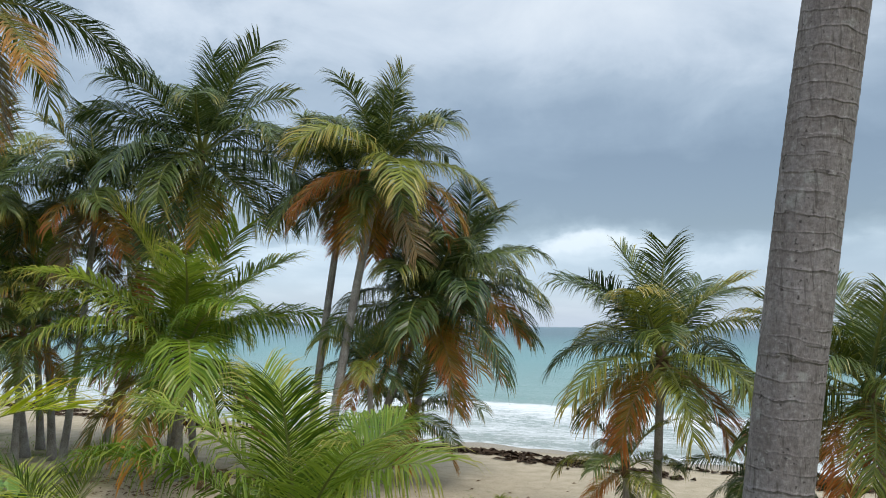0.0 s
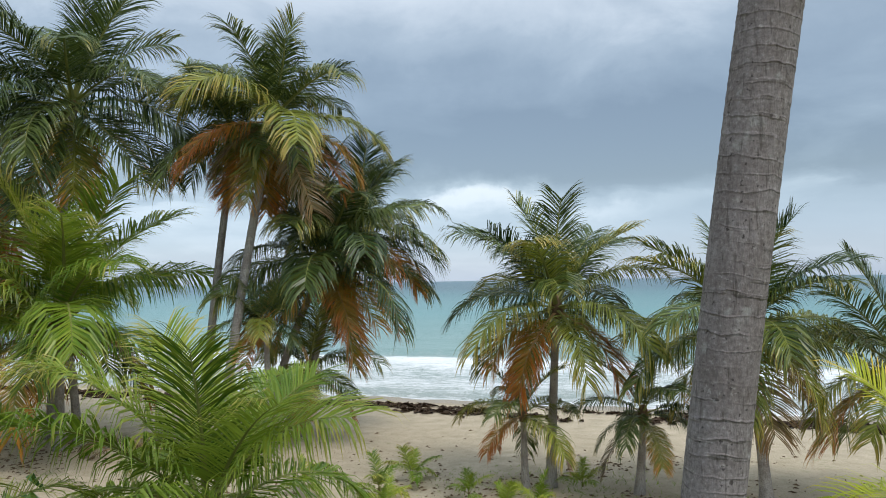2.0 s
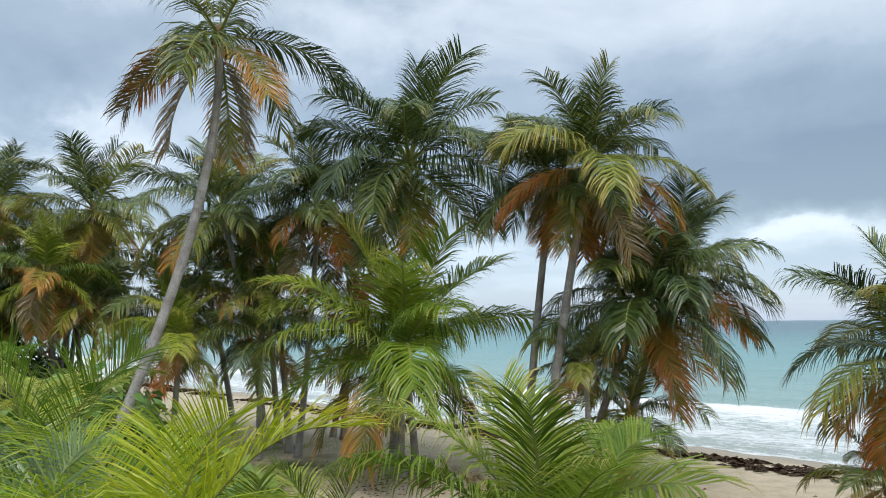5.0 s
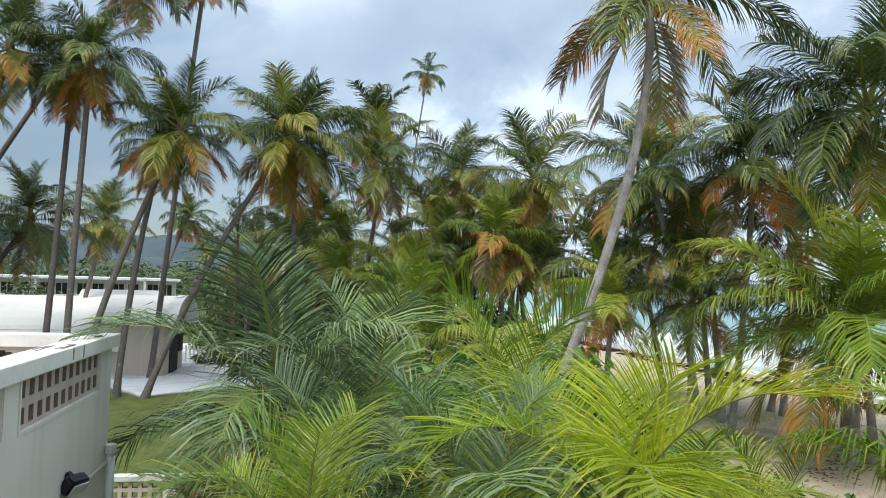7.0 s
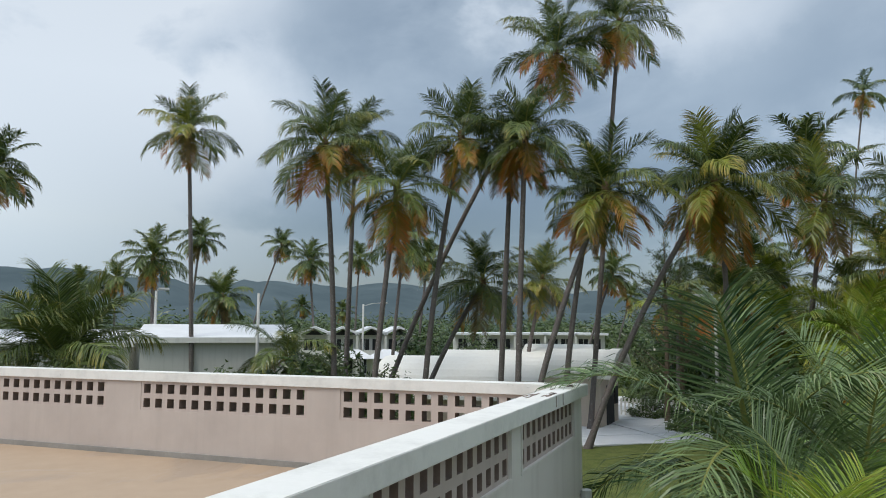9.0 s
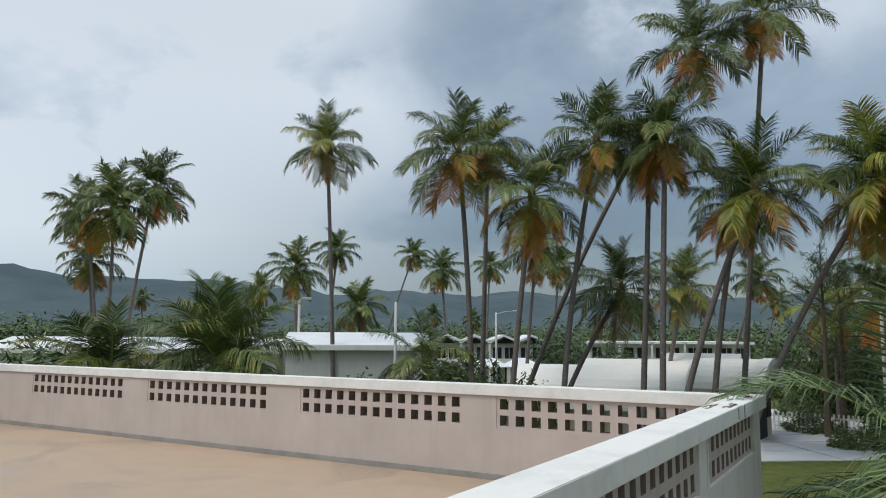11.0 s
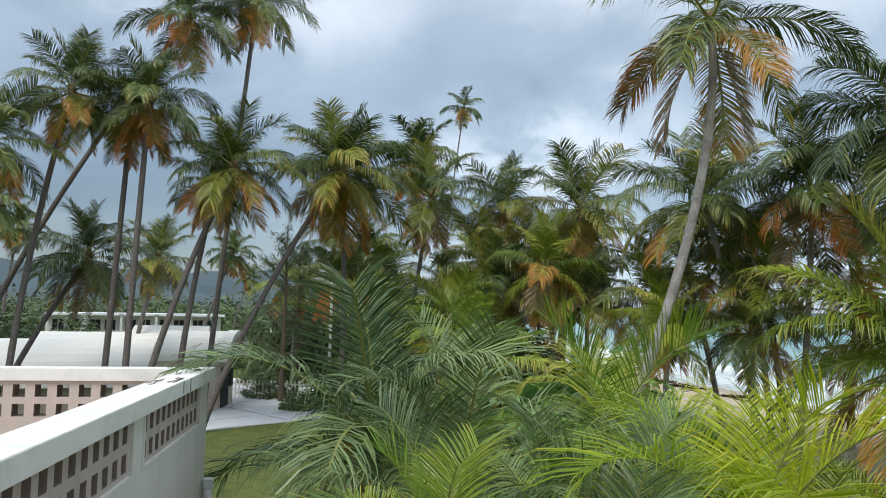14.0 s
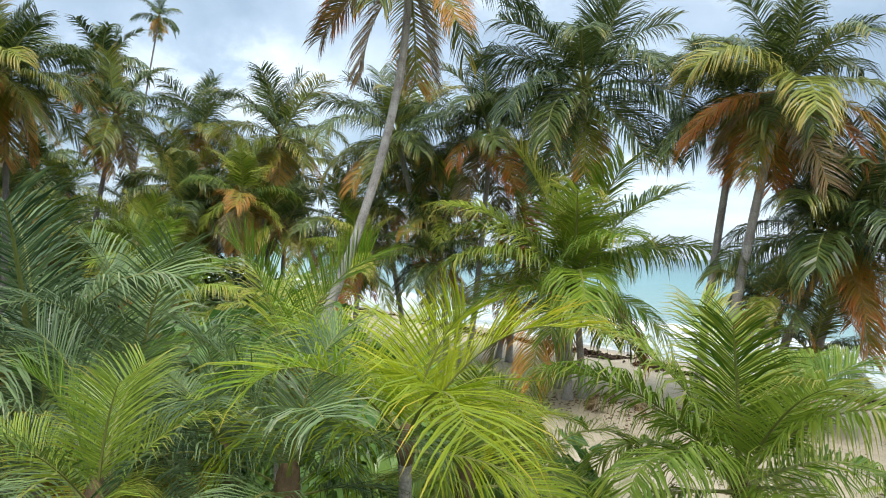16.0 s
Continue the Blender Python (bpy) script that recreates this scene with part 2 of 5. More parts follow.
def ground_material():
    """Sand on the beach, turf inland, leaf litter in between: by place on the plan."""
    m, t, b = material("sand_and_turf", 0.95, 0.15)
    pos = world_coords(t)
    sep = t.nodes.new("ShaderNodeSeparateXYZ")
    link(t, pos, sep.inputs[0])
    s = maths(t, "SUBTRACT", maths(t, "ADD", maths(t, "MULTIPLY", sep.outputs[0], 0.527), maths(t, "MULTIPLY", sep.outputs[1], 0.85)), 30.6)
    n1 = noise_of(t, pos, 0.25, 5.0, 0.6)
    n2 = noise_of(t, pos, 1.7, 5.0, 0.65)
    n3 = noise_of(t, pos, 18.0, 4.0, 0.7)
    sand = mixed(t, ramp(t, n2, [(0.3, 0.0), (0.7, 1.0)]), (0.43, 0.36, 0.25), (0.60, 0.51, 0.375))
    sand = mixed(t, maths(t, "MULTIPLY", ramp(t, n3, [(0.54, 0.0), (0.66, 1.0)]), 0.5), sand, (0.22, 0.175, 0.12))
    wet = ramp(t, maths(t, "ADD", maths(t, "MULTIPLY", s, 0.1), 0.5), [(0.36, 0.0), (0.45, 1.0)])
    sand = mixed(t, maths(t, "MULTIPLY", wet, 0.65), sand, (0.27, 0.22, 0.16))
    turf = mixed(t, ramp(t, n2, [(0.3, 0.0), (0.7, 1.0)]), (0.05, 0.08, 0.018), (0.135, 0.16, 0.04))
    turf = mixed(t, maths(t, "MULTIPLY", ramp(t, n3, [(0.45, 0.0), (0.75, 1.0)]), 0.5), turf, (0.30, 0.27, 0.13))
    # thin patches of creeping grass on the upper beach, turf behind it
    inland = maths(t, "ADD", maths(t, "MULTIPLY", s, -0.05), maths(t, "MULTIPLY", maths(t, "SUBTRACT", n1, 0.5), 1.3))
    east = ramp(t, maths(t, "ADD", maths(t, "MULTIPLY", sep.outputs[0], 0.02), 0.5), [(0.30, 0.35), (0.46, 0.0)])
    inland = maths(t, "ADD", inland, east)
    cover = ramp(t, maths(t, "MULTIPLY", inland, 0.5), [(0.50, 0.0), (0.62, 1.0)])
    patch = maths(t, "MULTIPLY", ramp(t, n2, [(0.55, 0.0), (0.66, 1.0)]), ramp(t, n1, [(0.50, 0.0), (0.62, 0.5)]))
    dryland = ramp(t, maths(t, "MULTIPLY", s, -0.1), [(0.45, 0.0), (0.7, 1.0)])
    patch = maths(t, "MULTIPLY", patch, dryland)
    col = mixed(t, maths(t, "MAXIMUM", cover, patch), sand, turf)
    link(t, col, b.inputs["Base Color"])
    link(t, ramp(t, wet, [(0.0, 0.95), (1.0, 0.35)]), b.inputs["Roughness"])
    bump(t, b, maths(t, "ADD", n3, maths(t, "MULTIPLY", n2, 2.0)), 0.6, 0.05)
    return m


def sea_material():
    m, t, b = material("sea_water", 0.12, 0.28)
    pos = world_coords(t)
    sep = t.nodes.new("ShaderNodeSeparateXYZ")
    link(t, pos, sep.inputs[0])
    s = maths(t, "SUBTRACT", maths(t, "ADD", maths(t, "MULTIPLY", sep.outputs[0], 0.527), maths(t, "MULTIPLY", sep.outputs[1], 0.85)), 30.6)
    p = maths(t, "SUBTRACT", maths(t, "MULTIPLY", sep.outputs[0], 0.85), maths(t, "MULTIPLY", sep.outputs[1], 0.527))
    com = t.nodes.new("ShaderNodeCombineXYZ")
    link(t, maths(t, "MULTIPLY", p, 0.4), com.inputs[0])
    link(t, s, com.inputs[1])
    depth = ramp(t, maths(t, "MULTIPLY", s, 0.0025), [(0.0, (0.40, 0.44, 0.38)), (0.05, (0.26, 0.40, 0.36)), (0.2, (0.14, 0.33, 0.32)), (0.55, (0.075, 0.21, 0.225)), (1.0, (0.045, 0.12, 0.155))])
    drift = noise_of(t, com.outputs[0], 0.06, 4.0, 0.6)
    depth = mixed(t, maths(t, "MULTIPLY", drift, 0.35), depth, (0.10, 0.22, 0.24))
    # lines of broken surf running along the shore
    wander = noise_of(t, com.outputs[0], 0.10, 3.0, 0.5)
    sw = maths(t, "ADD", s, maths(t, "MULTIPLY", maths(t, "SUBTRACT", wander, 0.5), 9.0))
    web = noise_of(t, com.outputs[0], 1.3, 9.0, 0.78, 2.2)
    fine = noise_of(t, pos, 4.0, 6.0, 0.7)
    band = ramp(t, maths(t, "MULTIPLY", sw, 0.04), [(0.0, 0.18), (0.08, 0.05), (0.20, 0.14), (0.32, 0.09), (0.46, 0.17), (0.62, 0.25), (0.70, 0.04), (0.84, -0.2)])
    f = maths(t, "ADD", maths(t, "ADD", maths(t, "MULTIPLY", web, 0.75), maths(t, "MULTIPLY", fine, 0.25)), band)
    foam = ramp(t, f, [(0.55, 0.0), (0.60, 0.55), (0.72, 1.0)])
    col = mixed(t, foam, depth, (0.88, 0.90, 0.90))
    link(t, col, b.inputs["Base Color"])
    link(t, ramp(t, foam, [(0.0, 0.3), (0.6, 0.8)]), b.inputs["Roughness"])
    rip = t.nodes.new("ShaderNodeMapping")
    rip.inputs["Rotation"].default_value = (0, 0, radians(32))
    rip.inputs["Scale"].default_value = (0.35, 1.0, 1.0)
    link(t, pos, rip.inputs[0])
    h = maths(t, "ADD", noise_of(t, rip.outputs[0], 0.8, 6.0, 0.6), maths(t, "MULTIPLY", foam, 0.3))
    bump(t, b, h, 0.6, 0.35)
    return m


GROUND, SEA = ground_material(), sea_material()


def render_wall(name, a, b_, stain, streak=0.35):
    """Painted render with rain streaks and weather stains."""
    m, t, b = material(name, 0.85, 0.25)
    pos = world_coords(t)
    n1, n2 = noise_of(t, pos, 1.3, 5.0, 0.6), noise_of(t, pos, 35.0, 3.0, 0.6)
    mp = t.nodes.new("ShaderNodeMapping")
    mp.inputs["Scale"].default_value = (5, 5, 0.35)
    link(t, pos, mp.inputs[0])
    n3 = noise_of(t, mp.outputs[0], 1.0, 5.0, 0.65)
    col = mixed(t, n1, a, b_)
    col = mixed(t, maths(t, "MULTIPLY", ramp(t, n3, [(0.5, 0.0), (0.72, 1.0)]), streak), col, stain)
    link(t, col, b.inputs["Base Color"])
    bump(t, b, n2, 0.25, 0.004)
    return m


PINK = render_wall("pinkish_render", (0.44, 0.375, 0.335), (0.64, 0.56, 0.50), (0.40, 0.35, 0.31), 0.25)
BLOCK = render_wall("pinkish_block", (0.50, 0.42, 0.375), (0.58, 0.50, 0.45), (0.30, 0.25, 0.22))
BROWNBLOCK = simple("brown_block", (0.19, 0.145, 0.12), (0.28, 0.22, 0.185), 6.0, 0.95, 50.0, 0.3)
OUTER = render_wall("pale_outer_render", (0.70, 0.66, 0.61), (0.82, 0.785, 0.735), (0.55, 0.50, 0.45), 0.3)
OFFWHITE = render_wall("offwhite_render", (0.66, 0.65, 0.60), (0.74, 0.73, 0.68), (0.45, 0.44, 0.40))
GREYWALL = render_wall("greyish_render", (0.50, 0.49, 0.45), (0.58, 0.57, 0.53), (0.36, 0.35, 0.32))
CREAM = render_wall("cream_shell", (0.82, 0.79, 0.72), (0.88, 0.86, 0.80), (0.68, 0.63, 0.55), 0.25)
BEIGE = render_wall("beige_shell", (0.62, 0.52, 0.42), (0.70, 0.60, 0.50), (0.5, 0.4, 0.32))


def cap_material():
    m, t, b = material("white_cap_paint", 0.7, 0.3)
    pos = world_coords(t)
    n1, n2 = noise_of(t, pos, 2.2, 6.0, 0.7), noise_of(t, pos, 14.0, 5.0, 0.7)
    col = mixed(t, n2, (0.80, 0.785, 0.735), (0.88, 0.865, 0.815))
    col = mixed(t, maths(t, "MULTIPLY", ramp(t, n1, [(0.45, 0.0), (0.68, 1.0)]), 0.45), col, (0.54, 0.53, 0.49))
    chip = maths(t, "MULTIPLY", ramp(t, n1, [(0.60, 0.0), (0.66, 1.0)]), ramp(t, n2, [(0.60, 0.0), (0.64, 1.0)]))
    col = mixed(t, chip, col, (0.10, 0.09, 0.08))
    link(t, col, b.inputs["Base Color"])
    bump(t, b, n2, 0.3, 0.004)
    return m


WHITECAP = cap_material()
WHITEROOF = simple("white_roof_coating", (0.72, 0.73, 0.74), (0.84, 0.85, 0.86), 0.8, 0.6, 9.0, 0.15)
DARK = simple("near_black", (0.015, 0.015, 0.016), (0.05, 0.05, 0.05), 3.0, 0.6)
GREYTRIM = simple("grey_skirting", (0.24, 0.23, 0.21), (0.36, 0.34, 0.31), 3.0)
CONCRETE = simple("pale_concrete", (0.60, 0.61, 0.62), (0.74, 0.75, 0.76), 0.5, 0.85, 12.0, 0.2, space="World")
POLE = simple("pale_pole", (0.5, 0.5, 0.48), (0.62, 0.61, 0.58), 2.0)
BLACKP = simple("black_plastic", (0.012, 0.012, 0.014), (0.03, 0.03, 0.034), 8.0, 0.4, 60.0, 0.0)
PVC = simple("white_plastic_pipe", (0.62, 0.62, 0.60), (0.72, 0.72, 0.70), 3.0, 0.45, 30.0, 0.0)
LENS = simple("lamp_lens", (0.55, 0.56, 0.58), (0.65, 0.66, 0.68), 10.0, 0.15, 30.0, 0.0, 0.5)
REDROOF = simple("red_awning", (0.25, 0.07, 0.05), (0.34, 0.11, 0.08), 3.0)


def floor_material():
    m, t, b = material("terrace_coating", 0.6, 0.35)
    pos = world_coords(t)
    n1, n2, n3 = noise_of(t, pos, 0.45, 5.0, 0.6, 0.8), noise_of(t, pos, 3.0, 5.0, 0.6), noise_of(t, pos, 40.0, 3.0)
    col = mixed(t, n2, (0.43, 0.31, 0.21), (0.51, 0.38, 0.27))
    col = mixed(t, maths(t, "MULTIPLY", ramp(t, n1, [(0.52, 0.0), (0.60, 1.0)]), 0.45), col, (0.37, 0.28, 0.21))
    link(t, col, b.inputs["Base Color"])
    link(t, ramp(t, n1, [(0.5, 0.75), (0.62, 0.3)]), b.inputs["Roughness"])
    bump(t, b, n3, 0.2, 0.003)
    return m


FLOORMAT = floor_material()


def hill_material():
    m, t, b = material("wooded_hills_painted_haze", 1.0, 0.0)
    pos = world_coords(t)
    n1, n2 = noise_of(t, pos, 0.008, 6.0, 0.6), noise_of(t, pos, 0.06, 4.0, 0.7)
    # the blue-grey haze of distance is put into the base colour
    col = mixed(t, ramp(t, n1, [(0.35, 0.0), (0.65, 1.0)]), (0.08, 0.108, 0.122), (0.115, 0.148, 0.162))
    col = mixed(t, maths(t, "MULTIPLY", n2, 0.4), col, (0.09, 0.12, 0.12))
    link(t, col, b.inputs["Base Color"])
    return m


HILLS = hill_material()


# ---- mesh helpers ----
def mesh_of(name, verts, faces, mats, uvs=None, index=None, smooth=False):
    me = bpy.data.meshes.new(name)
    me.from_pydata(verts, [], faces)
    for m in mats:
        me.materials.append(m)
    if index is not None:
        me.polygons.foreach_set("material_index", index)
    if smooth:
        me.polygons.foreach_set("use_smooth", [True] * len(me.polygons))
    if uvs is not None:
        layer = me.uv_layers.new(name="UVMap")
        flat = np.array([uvs[i] for f in faces for i in f], dtype=np.float32).ravel()
        layer.data.foreach_set("uv", flat)
    me.update()
    return me


def put(name, me, parent=None, label="", m=None):
    ob = new(name, me)
    if parent is not None:
        ob.parent = parent
    if m is not None:
        ob.matrix_basis = m
    if label:
        ob["label"] = label
    return ob


def part(name, bm, mat, parent=None, label="", m=None, smooth=False):
    me = bpy.data.meshes.new(name)
    bmesh.ops.recalc_face_normals(bm, faces=bm.faces)
    bm.to_mesh(me)
    bm.free()
    me.materials.append(mat)
    if smooth:
        me.polygons.foreach_set("use_smooth", [True] * len(me.polygons))
    return put(name, me, parent, label, m)


def box(lo, hi, bevel=0.0, bm=None):
    bm = bm or bmesh.new()
    r = bmesh.ops.create_cube(bm, size=1.0)
    for v in r["verts"]:
        v.co = Vector([(a + b) / 2 + c * (b - a) for a, b, c in zip(lo, hi, v.co)])
    if bevel:
        es = list({e for v in r["verts"] for e in v.link_edges})
        bmesh.ops.bevel(bm, geom=es, offset=bevel, segments=2, affect="EDGES")
    return bm


def tube(points, radii, n=8, bm=None, caps=True):
    bm = bm or bmesh.new()
    rings = []
    for i, p in enumerate(points):
        a = Vector(points[max(i - 1, 0)])
        c = Vector(points[min(i + 1, len(points) - 1)])
        d = (c - a).normalized()
        side = d.cross(Vector((0, 0, 1))) if abs(d.z) < 0.95 else d.cross(Vector((0, 1, 0)))
        side.normalize()
        up = side.cross(d)
        r = radii[i] if isinstance(radii, (list, tuple)) else radii
        rings.append([bm.verts.new(Vector(p) + side * (r * math.cos(k * 2 * math.pi / n)) + up * (r * math.sin(k * 2 * math.pi / n))) for k in range(n)])
    for a, b in zip(rings, rings[1:]):
        for k in range(n):
            bm.faces.new((a[k], a[(k + 1) % n], b[(k + 1) % n], b[k]))
    if caps:
        bm.faces.new(rings[0][::-1])
        bm.faces.new(rings[-1])
    return bm


def empty(name, m, label, category, group=""):
    ob = new(name)
    ob.empty_display_size = 0.2
    ob.matrix_basis = m
    return tagged(ob, label, category, group)


# ---- ground, sea, hills ----
SHORE_N, SHORE_T = Vector((0.527, 0.85, 0)), Vector((0.85, -0.527, 0))


def shore_point(p, s, z):
    v = SHORE_N * (s + 30.6) + SHORE_T * p
    return (v.x, v.y, z)


def spread(fine_lo, fine_hi, step, lo, hi, grow=1.35):
    out, x, d = [], fine_lo, step
    while x < fine_hi:
        out.append(x)
        x += step
    while x < hi:
        out.append(x)
        d *= grow
        x += d
    out.append(hi)
    x, d, left = fine_lo, step, []
    while x > lo:
        d *= grow
        x -= d
        left.append(max(x, lo))
    return left[::-1] + out


def sheet(name, ps, ss, height, mat):
    verts = [shore_point(p, s, height(p, s)) for s in ss for p in ps]
    n = len(ps)
    faces = [(j * n + i, j * n + i + 1, (j + 1) * n + i + 1, (j + 1) * n + i) for j in range(len(ss) - 1) for i in range(n - 1)]
    return new(name, mesh_of(name, verts, faces, [mat], smooth=True))


def land_height(p, s):
    n = noise.noise((p * 0.12, s * 0.12, 1.3)) * 0.10 + noise.noise((p * 0.5, s * 0.5, 4.1)) * 0.035
    if s > -11:
        k = min((s + 11) / 11, 3.0)
        return n * max(0.0, 1 - k * 0.6) - 0.30 * k ** 1.5 - (0.0 if s < 3 else min((s - 3) * 0.08, 6.0))
    return n if s > -80 else n * 0.3


def sea_height(p, s):
    if s > 90:
        return -0.32
    w = math.sin((s + 3.0 * noise.noise((p * 0.06, 0.3, 0.0))) * 0.62) * 0.5 + 0.5
    crest = w ** 3 * max(0.0, min(1.0, s / 10)) * (0.34 if s < 24 else 0.16) * (0.5 + noise.noise((p * 0.11, s * 0.05, 9.0)))
    return -0.32 + crest + 0.05 * noise.noise((p * 0.7, s * 0.9, 2.0))


tagged(sheet("ground", spread(-90, 60, 1.0, -4000, 4000), spread(-45, 14, 0.8, -3500, 60), land_height, GROUND), "pale beach sand merging into patchy green turf", "ground", kind="structure")
tagged(sheet("water", spread(-110, 60, 0.8, -4600, 4600), spread(-3, 45, 0.5, -4, 4600), sea_height, SEA), "turquoise sea with white surf along the beach", "sea", kind="structure")


def ridge(name, pts, depth, seed, label):
    """A wooded ridge: pts are (azimuth in degrees, distance, height)."""
    verts, cols, rows = [], 90, 9
    az = [p[0] for p in pts]
    for i in range(cols):
        a = az[0] + (az[-1] - az[0]) * i / (cols - 1)
        d = np.interp(a, az, [p[1] for p in pts])
        h = np.interp(a, az, [p[2] for p in pts]) * (1 + 0.16 * noise.noise((a * 0.22, seed, 0)) + 0.07 * noise.noise((a * 0.8, seed, 3)))
        for j in range(rows):
            k = j / (rows - 1)
            r = d - depth * (1 - k)
            z = h * k ** 0.8 + (noise.noise((a * 0.5, k * 4, seed)) * h * 0.10 if 0 < j < rows - 1 else 0)
            verts.append((-math.sin(radians(a)) * r, math.cos(radians(a)) * r, z - 3 * (j == 0)))
    faces = [(i * rows + j, (i + 1) * rows + j, (i + 1) * rows + j + 1, i * rows + j + 1) for i in range(cols - 1) for j in range(rows - 1)]
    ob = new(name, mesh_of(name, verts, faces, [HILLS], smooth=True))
    return tagged(ob, label, "hills", kind="structure")


ridge("backdrop", [(40, 1300, 20), (50, 1300, 30), (56, 1300, 48), (60, 1300, 78), (66, 1300, 62), (76, 1400, 80), (84, 1400, 84), (96, 1300, 82), (108, 1300, 96), (125, 1300, 110)], 420, 2.0, "mountain range under low cloud, misty blue-green haze painted into its colour")
ridge("backdrop_near", [(40, 620, 8), (55, 640, 12), (64, 620, 17), (75, 640, 16), (90, 620, 19), (105, 600, 26), (125, 600, 30)], 200, 7.0, "low wooded foothills with haze painted into their colour")
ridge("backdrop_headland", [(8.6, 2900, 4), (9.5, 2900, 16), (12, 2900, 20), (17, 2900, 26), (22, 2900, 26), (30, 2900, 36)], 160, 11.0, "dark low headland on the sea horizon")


# ---- coconut palms ----
ELEVS = (78, 66, 52, 38, 24, 8, -10, -30, -52, -72)
BENDS = (24, 34, 46, 58, 66, 66, 58, 44, 26, 12)
DETAIL = {"near": (56, 20, 0.0080), "mid": (88, 12, 0.0086), "far": (46, 8, 0.0190)}
frond_cache = {}


def frond_mesh(detail, band, variant, leaf, stem, airy=1.0, curl=1.5, stiff=1.0):
    key = (detail, band, variant, leaf, airy, curl, stiff)
    if key in frond_cache:
        return frond_cache[key]
    rnd = random.Random(band * 31 + variant * 7 + 5)
    pairs, steps, width = DETAIL[detail]
    elev, bend = ELEVS[band] + rnd.uniform(-6, 6), BENDS[band] * rnd.uniform(0.8, 1.3) * (1.1 if curl < 1.6 else 1.05 if curl < 2 else 1.5)
    hang = (0.10, 0.18, 0.32, 0.5, 0.62, 0.64, 0.52, 0.32, 0.15, 0.05)[band] * rnd.uniform(0.8, 1.2) * stiff
    side_bend = rnd.uniform(-0.35, 0.35)
    pts, p = [], Vector((0, 0, 0))
    fine = 48
    for i in range(fine + 1):
        s = i / fine
        a = radians(max(elev - bend * s ** curl, -88))
        turn = side_bend * s * s
        tan = Vector((math.cos(a) * math.cos(turn), math.cos(a) * math.sin(turn), math.sin(a)))
        pts.append((p.copy(), tan))
        p = p + tan / fine
    verts, faces, uvs, idx = [], [], [], []
    # midrib, flattened and tapering
    ring = 4
    for i in range(steps + 1):
        s = i / steps
        q, tan = pts[round(s * fine)]
        side = Vector((-tan.y, tan.x, 0)).normalized() if abs(tan.z) < 0.999 else Vector((0, 1, 0))
        up = tan.cross(side) * -1
        r = 0.0105 * (1 - s) ** 0.8 + 0.0016 + (0.012 * max(0, 1 - s * 9))
        for k in range(ring):
            c, sn = math.cos(k * math.pi / 2), math.sin(k * math.pi / 2)
            verts.append(q + side * (c * r * 1.3) + up * (sn * r * 0.7))
            uvs.append((s, 0.0))
    for i in range(steps):
        for k in range(ring):
            faces.append((i * ring + k, i * ring + (k + 1) % ring, (i + 1) * ring + (k + 1) % ring, (i + 1) * ring + k))
            idx.append(1)
    tatter = 0.05 if band < 6 else 0.17
    for i in range(pairs):
        s0 = 0.17 + 0.83 * (i + 0.5) / pairs
        for sign in (-1, 1):
            if rnd.random() < tatter:
                continue
            s = min(0.999, s0 + rnd.uniform(-0.5, 0.5) * 0.6 / pairs)
            q, tan = pts[min(fine, int(s * fine))]
            q = q + tan * (s * fine - int(s * fine)) / fine
            side = Vector((-tan.y, tan.x, 0)).normalized()
            up = tan.cross(side)
            if up.z < 0:
                up = -up
            side = side * sign
            # leaflets stand in loose bunches, wide apart at the foot, swept forward at the tip
            bunch = noise.noise((s * 9 + variant * 3.7, band * 1.9, sign * 5.0))
            sweep = radians(26 + 24 * s + (bunch * 9 + rnd.uniform(-6, 6)) * (0.6 if detail == "near" else 1.0))
            grow = math.sin(math.pi * (0.20 + 0.64 * s)) ** 0.55
            ln = 0.365 * airy * grow * rnd.uniform(0.82, 1.12)
            d = side * math.cos(sweep) + tan * math.sin(sweep) + up * (0.26 + bunch * 0.22 + rnd.uniform(-0.12, 0.12))
            h = hang * (1 + bunch * 0.5) * rnd.uniform(0.7, 1.4)
            d1 = (d + Vector((0, 0, -h * 0.35))).normalized()
            d2 = (d * 0.8 + Vector((0, 0, -h * 1.35))).normalized()
            d3 = (d * 0.5 + Vector((0, 0, -h * 2.1 - 0.06))).normalized()
            w = (tan - d1 * tan.dot(d1)).normalized()
            w.rotate(Matrix.Rotation(rnd.uniform(-0.5, 0.5), 3, d1))
            w *= width * rnd.uniform(0.75, 1.2)
            b0 = len(verts)
            m1 = q + d1 * ln * 0.42
            m2 = m1 + d2 * ln * 0.33
            tip = m2 + d3 * ln * 0.27
            verts += [q - w * 0.4, q + w * 0.4, m1 - w * 0.62, m1 + w * 0.62, m2 - w * 0.42, m2 + w * 0.42, tip]
            uvs += [(s, 0), (s, 0), (s, 0.4), (s, 0.4), (s, 0.73), (s, 0.73), (s, 1)]
            if detail == "far":
                faces += [(b0, b0 + 1, b0 + 3, b0 + 2), (b0 + 2, b0 + 3, b0 + 6)]
                idx += [0, 0]
            else:
                faces += [(b0, b0 + 1, b0 + 3, b0 + 2), (b0 + 2, b0 + 3, b0 + 5, b0 + 4), (b0 + 4, b0 + 5, b0 + 6)]
                idx += [0, 0, 0]
    me = mesh_of("frond", [tuple(v) for v in verts], faces, [LEAF[leaf], stem], uvs, idx)
    frond_cache[key] = me
    return me


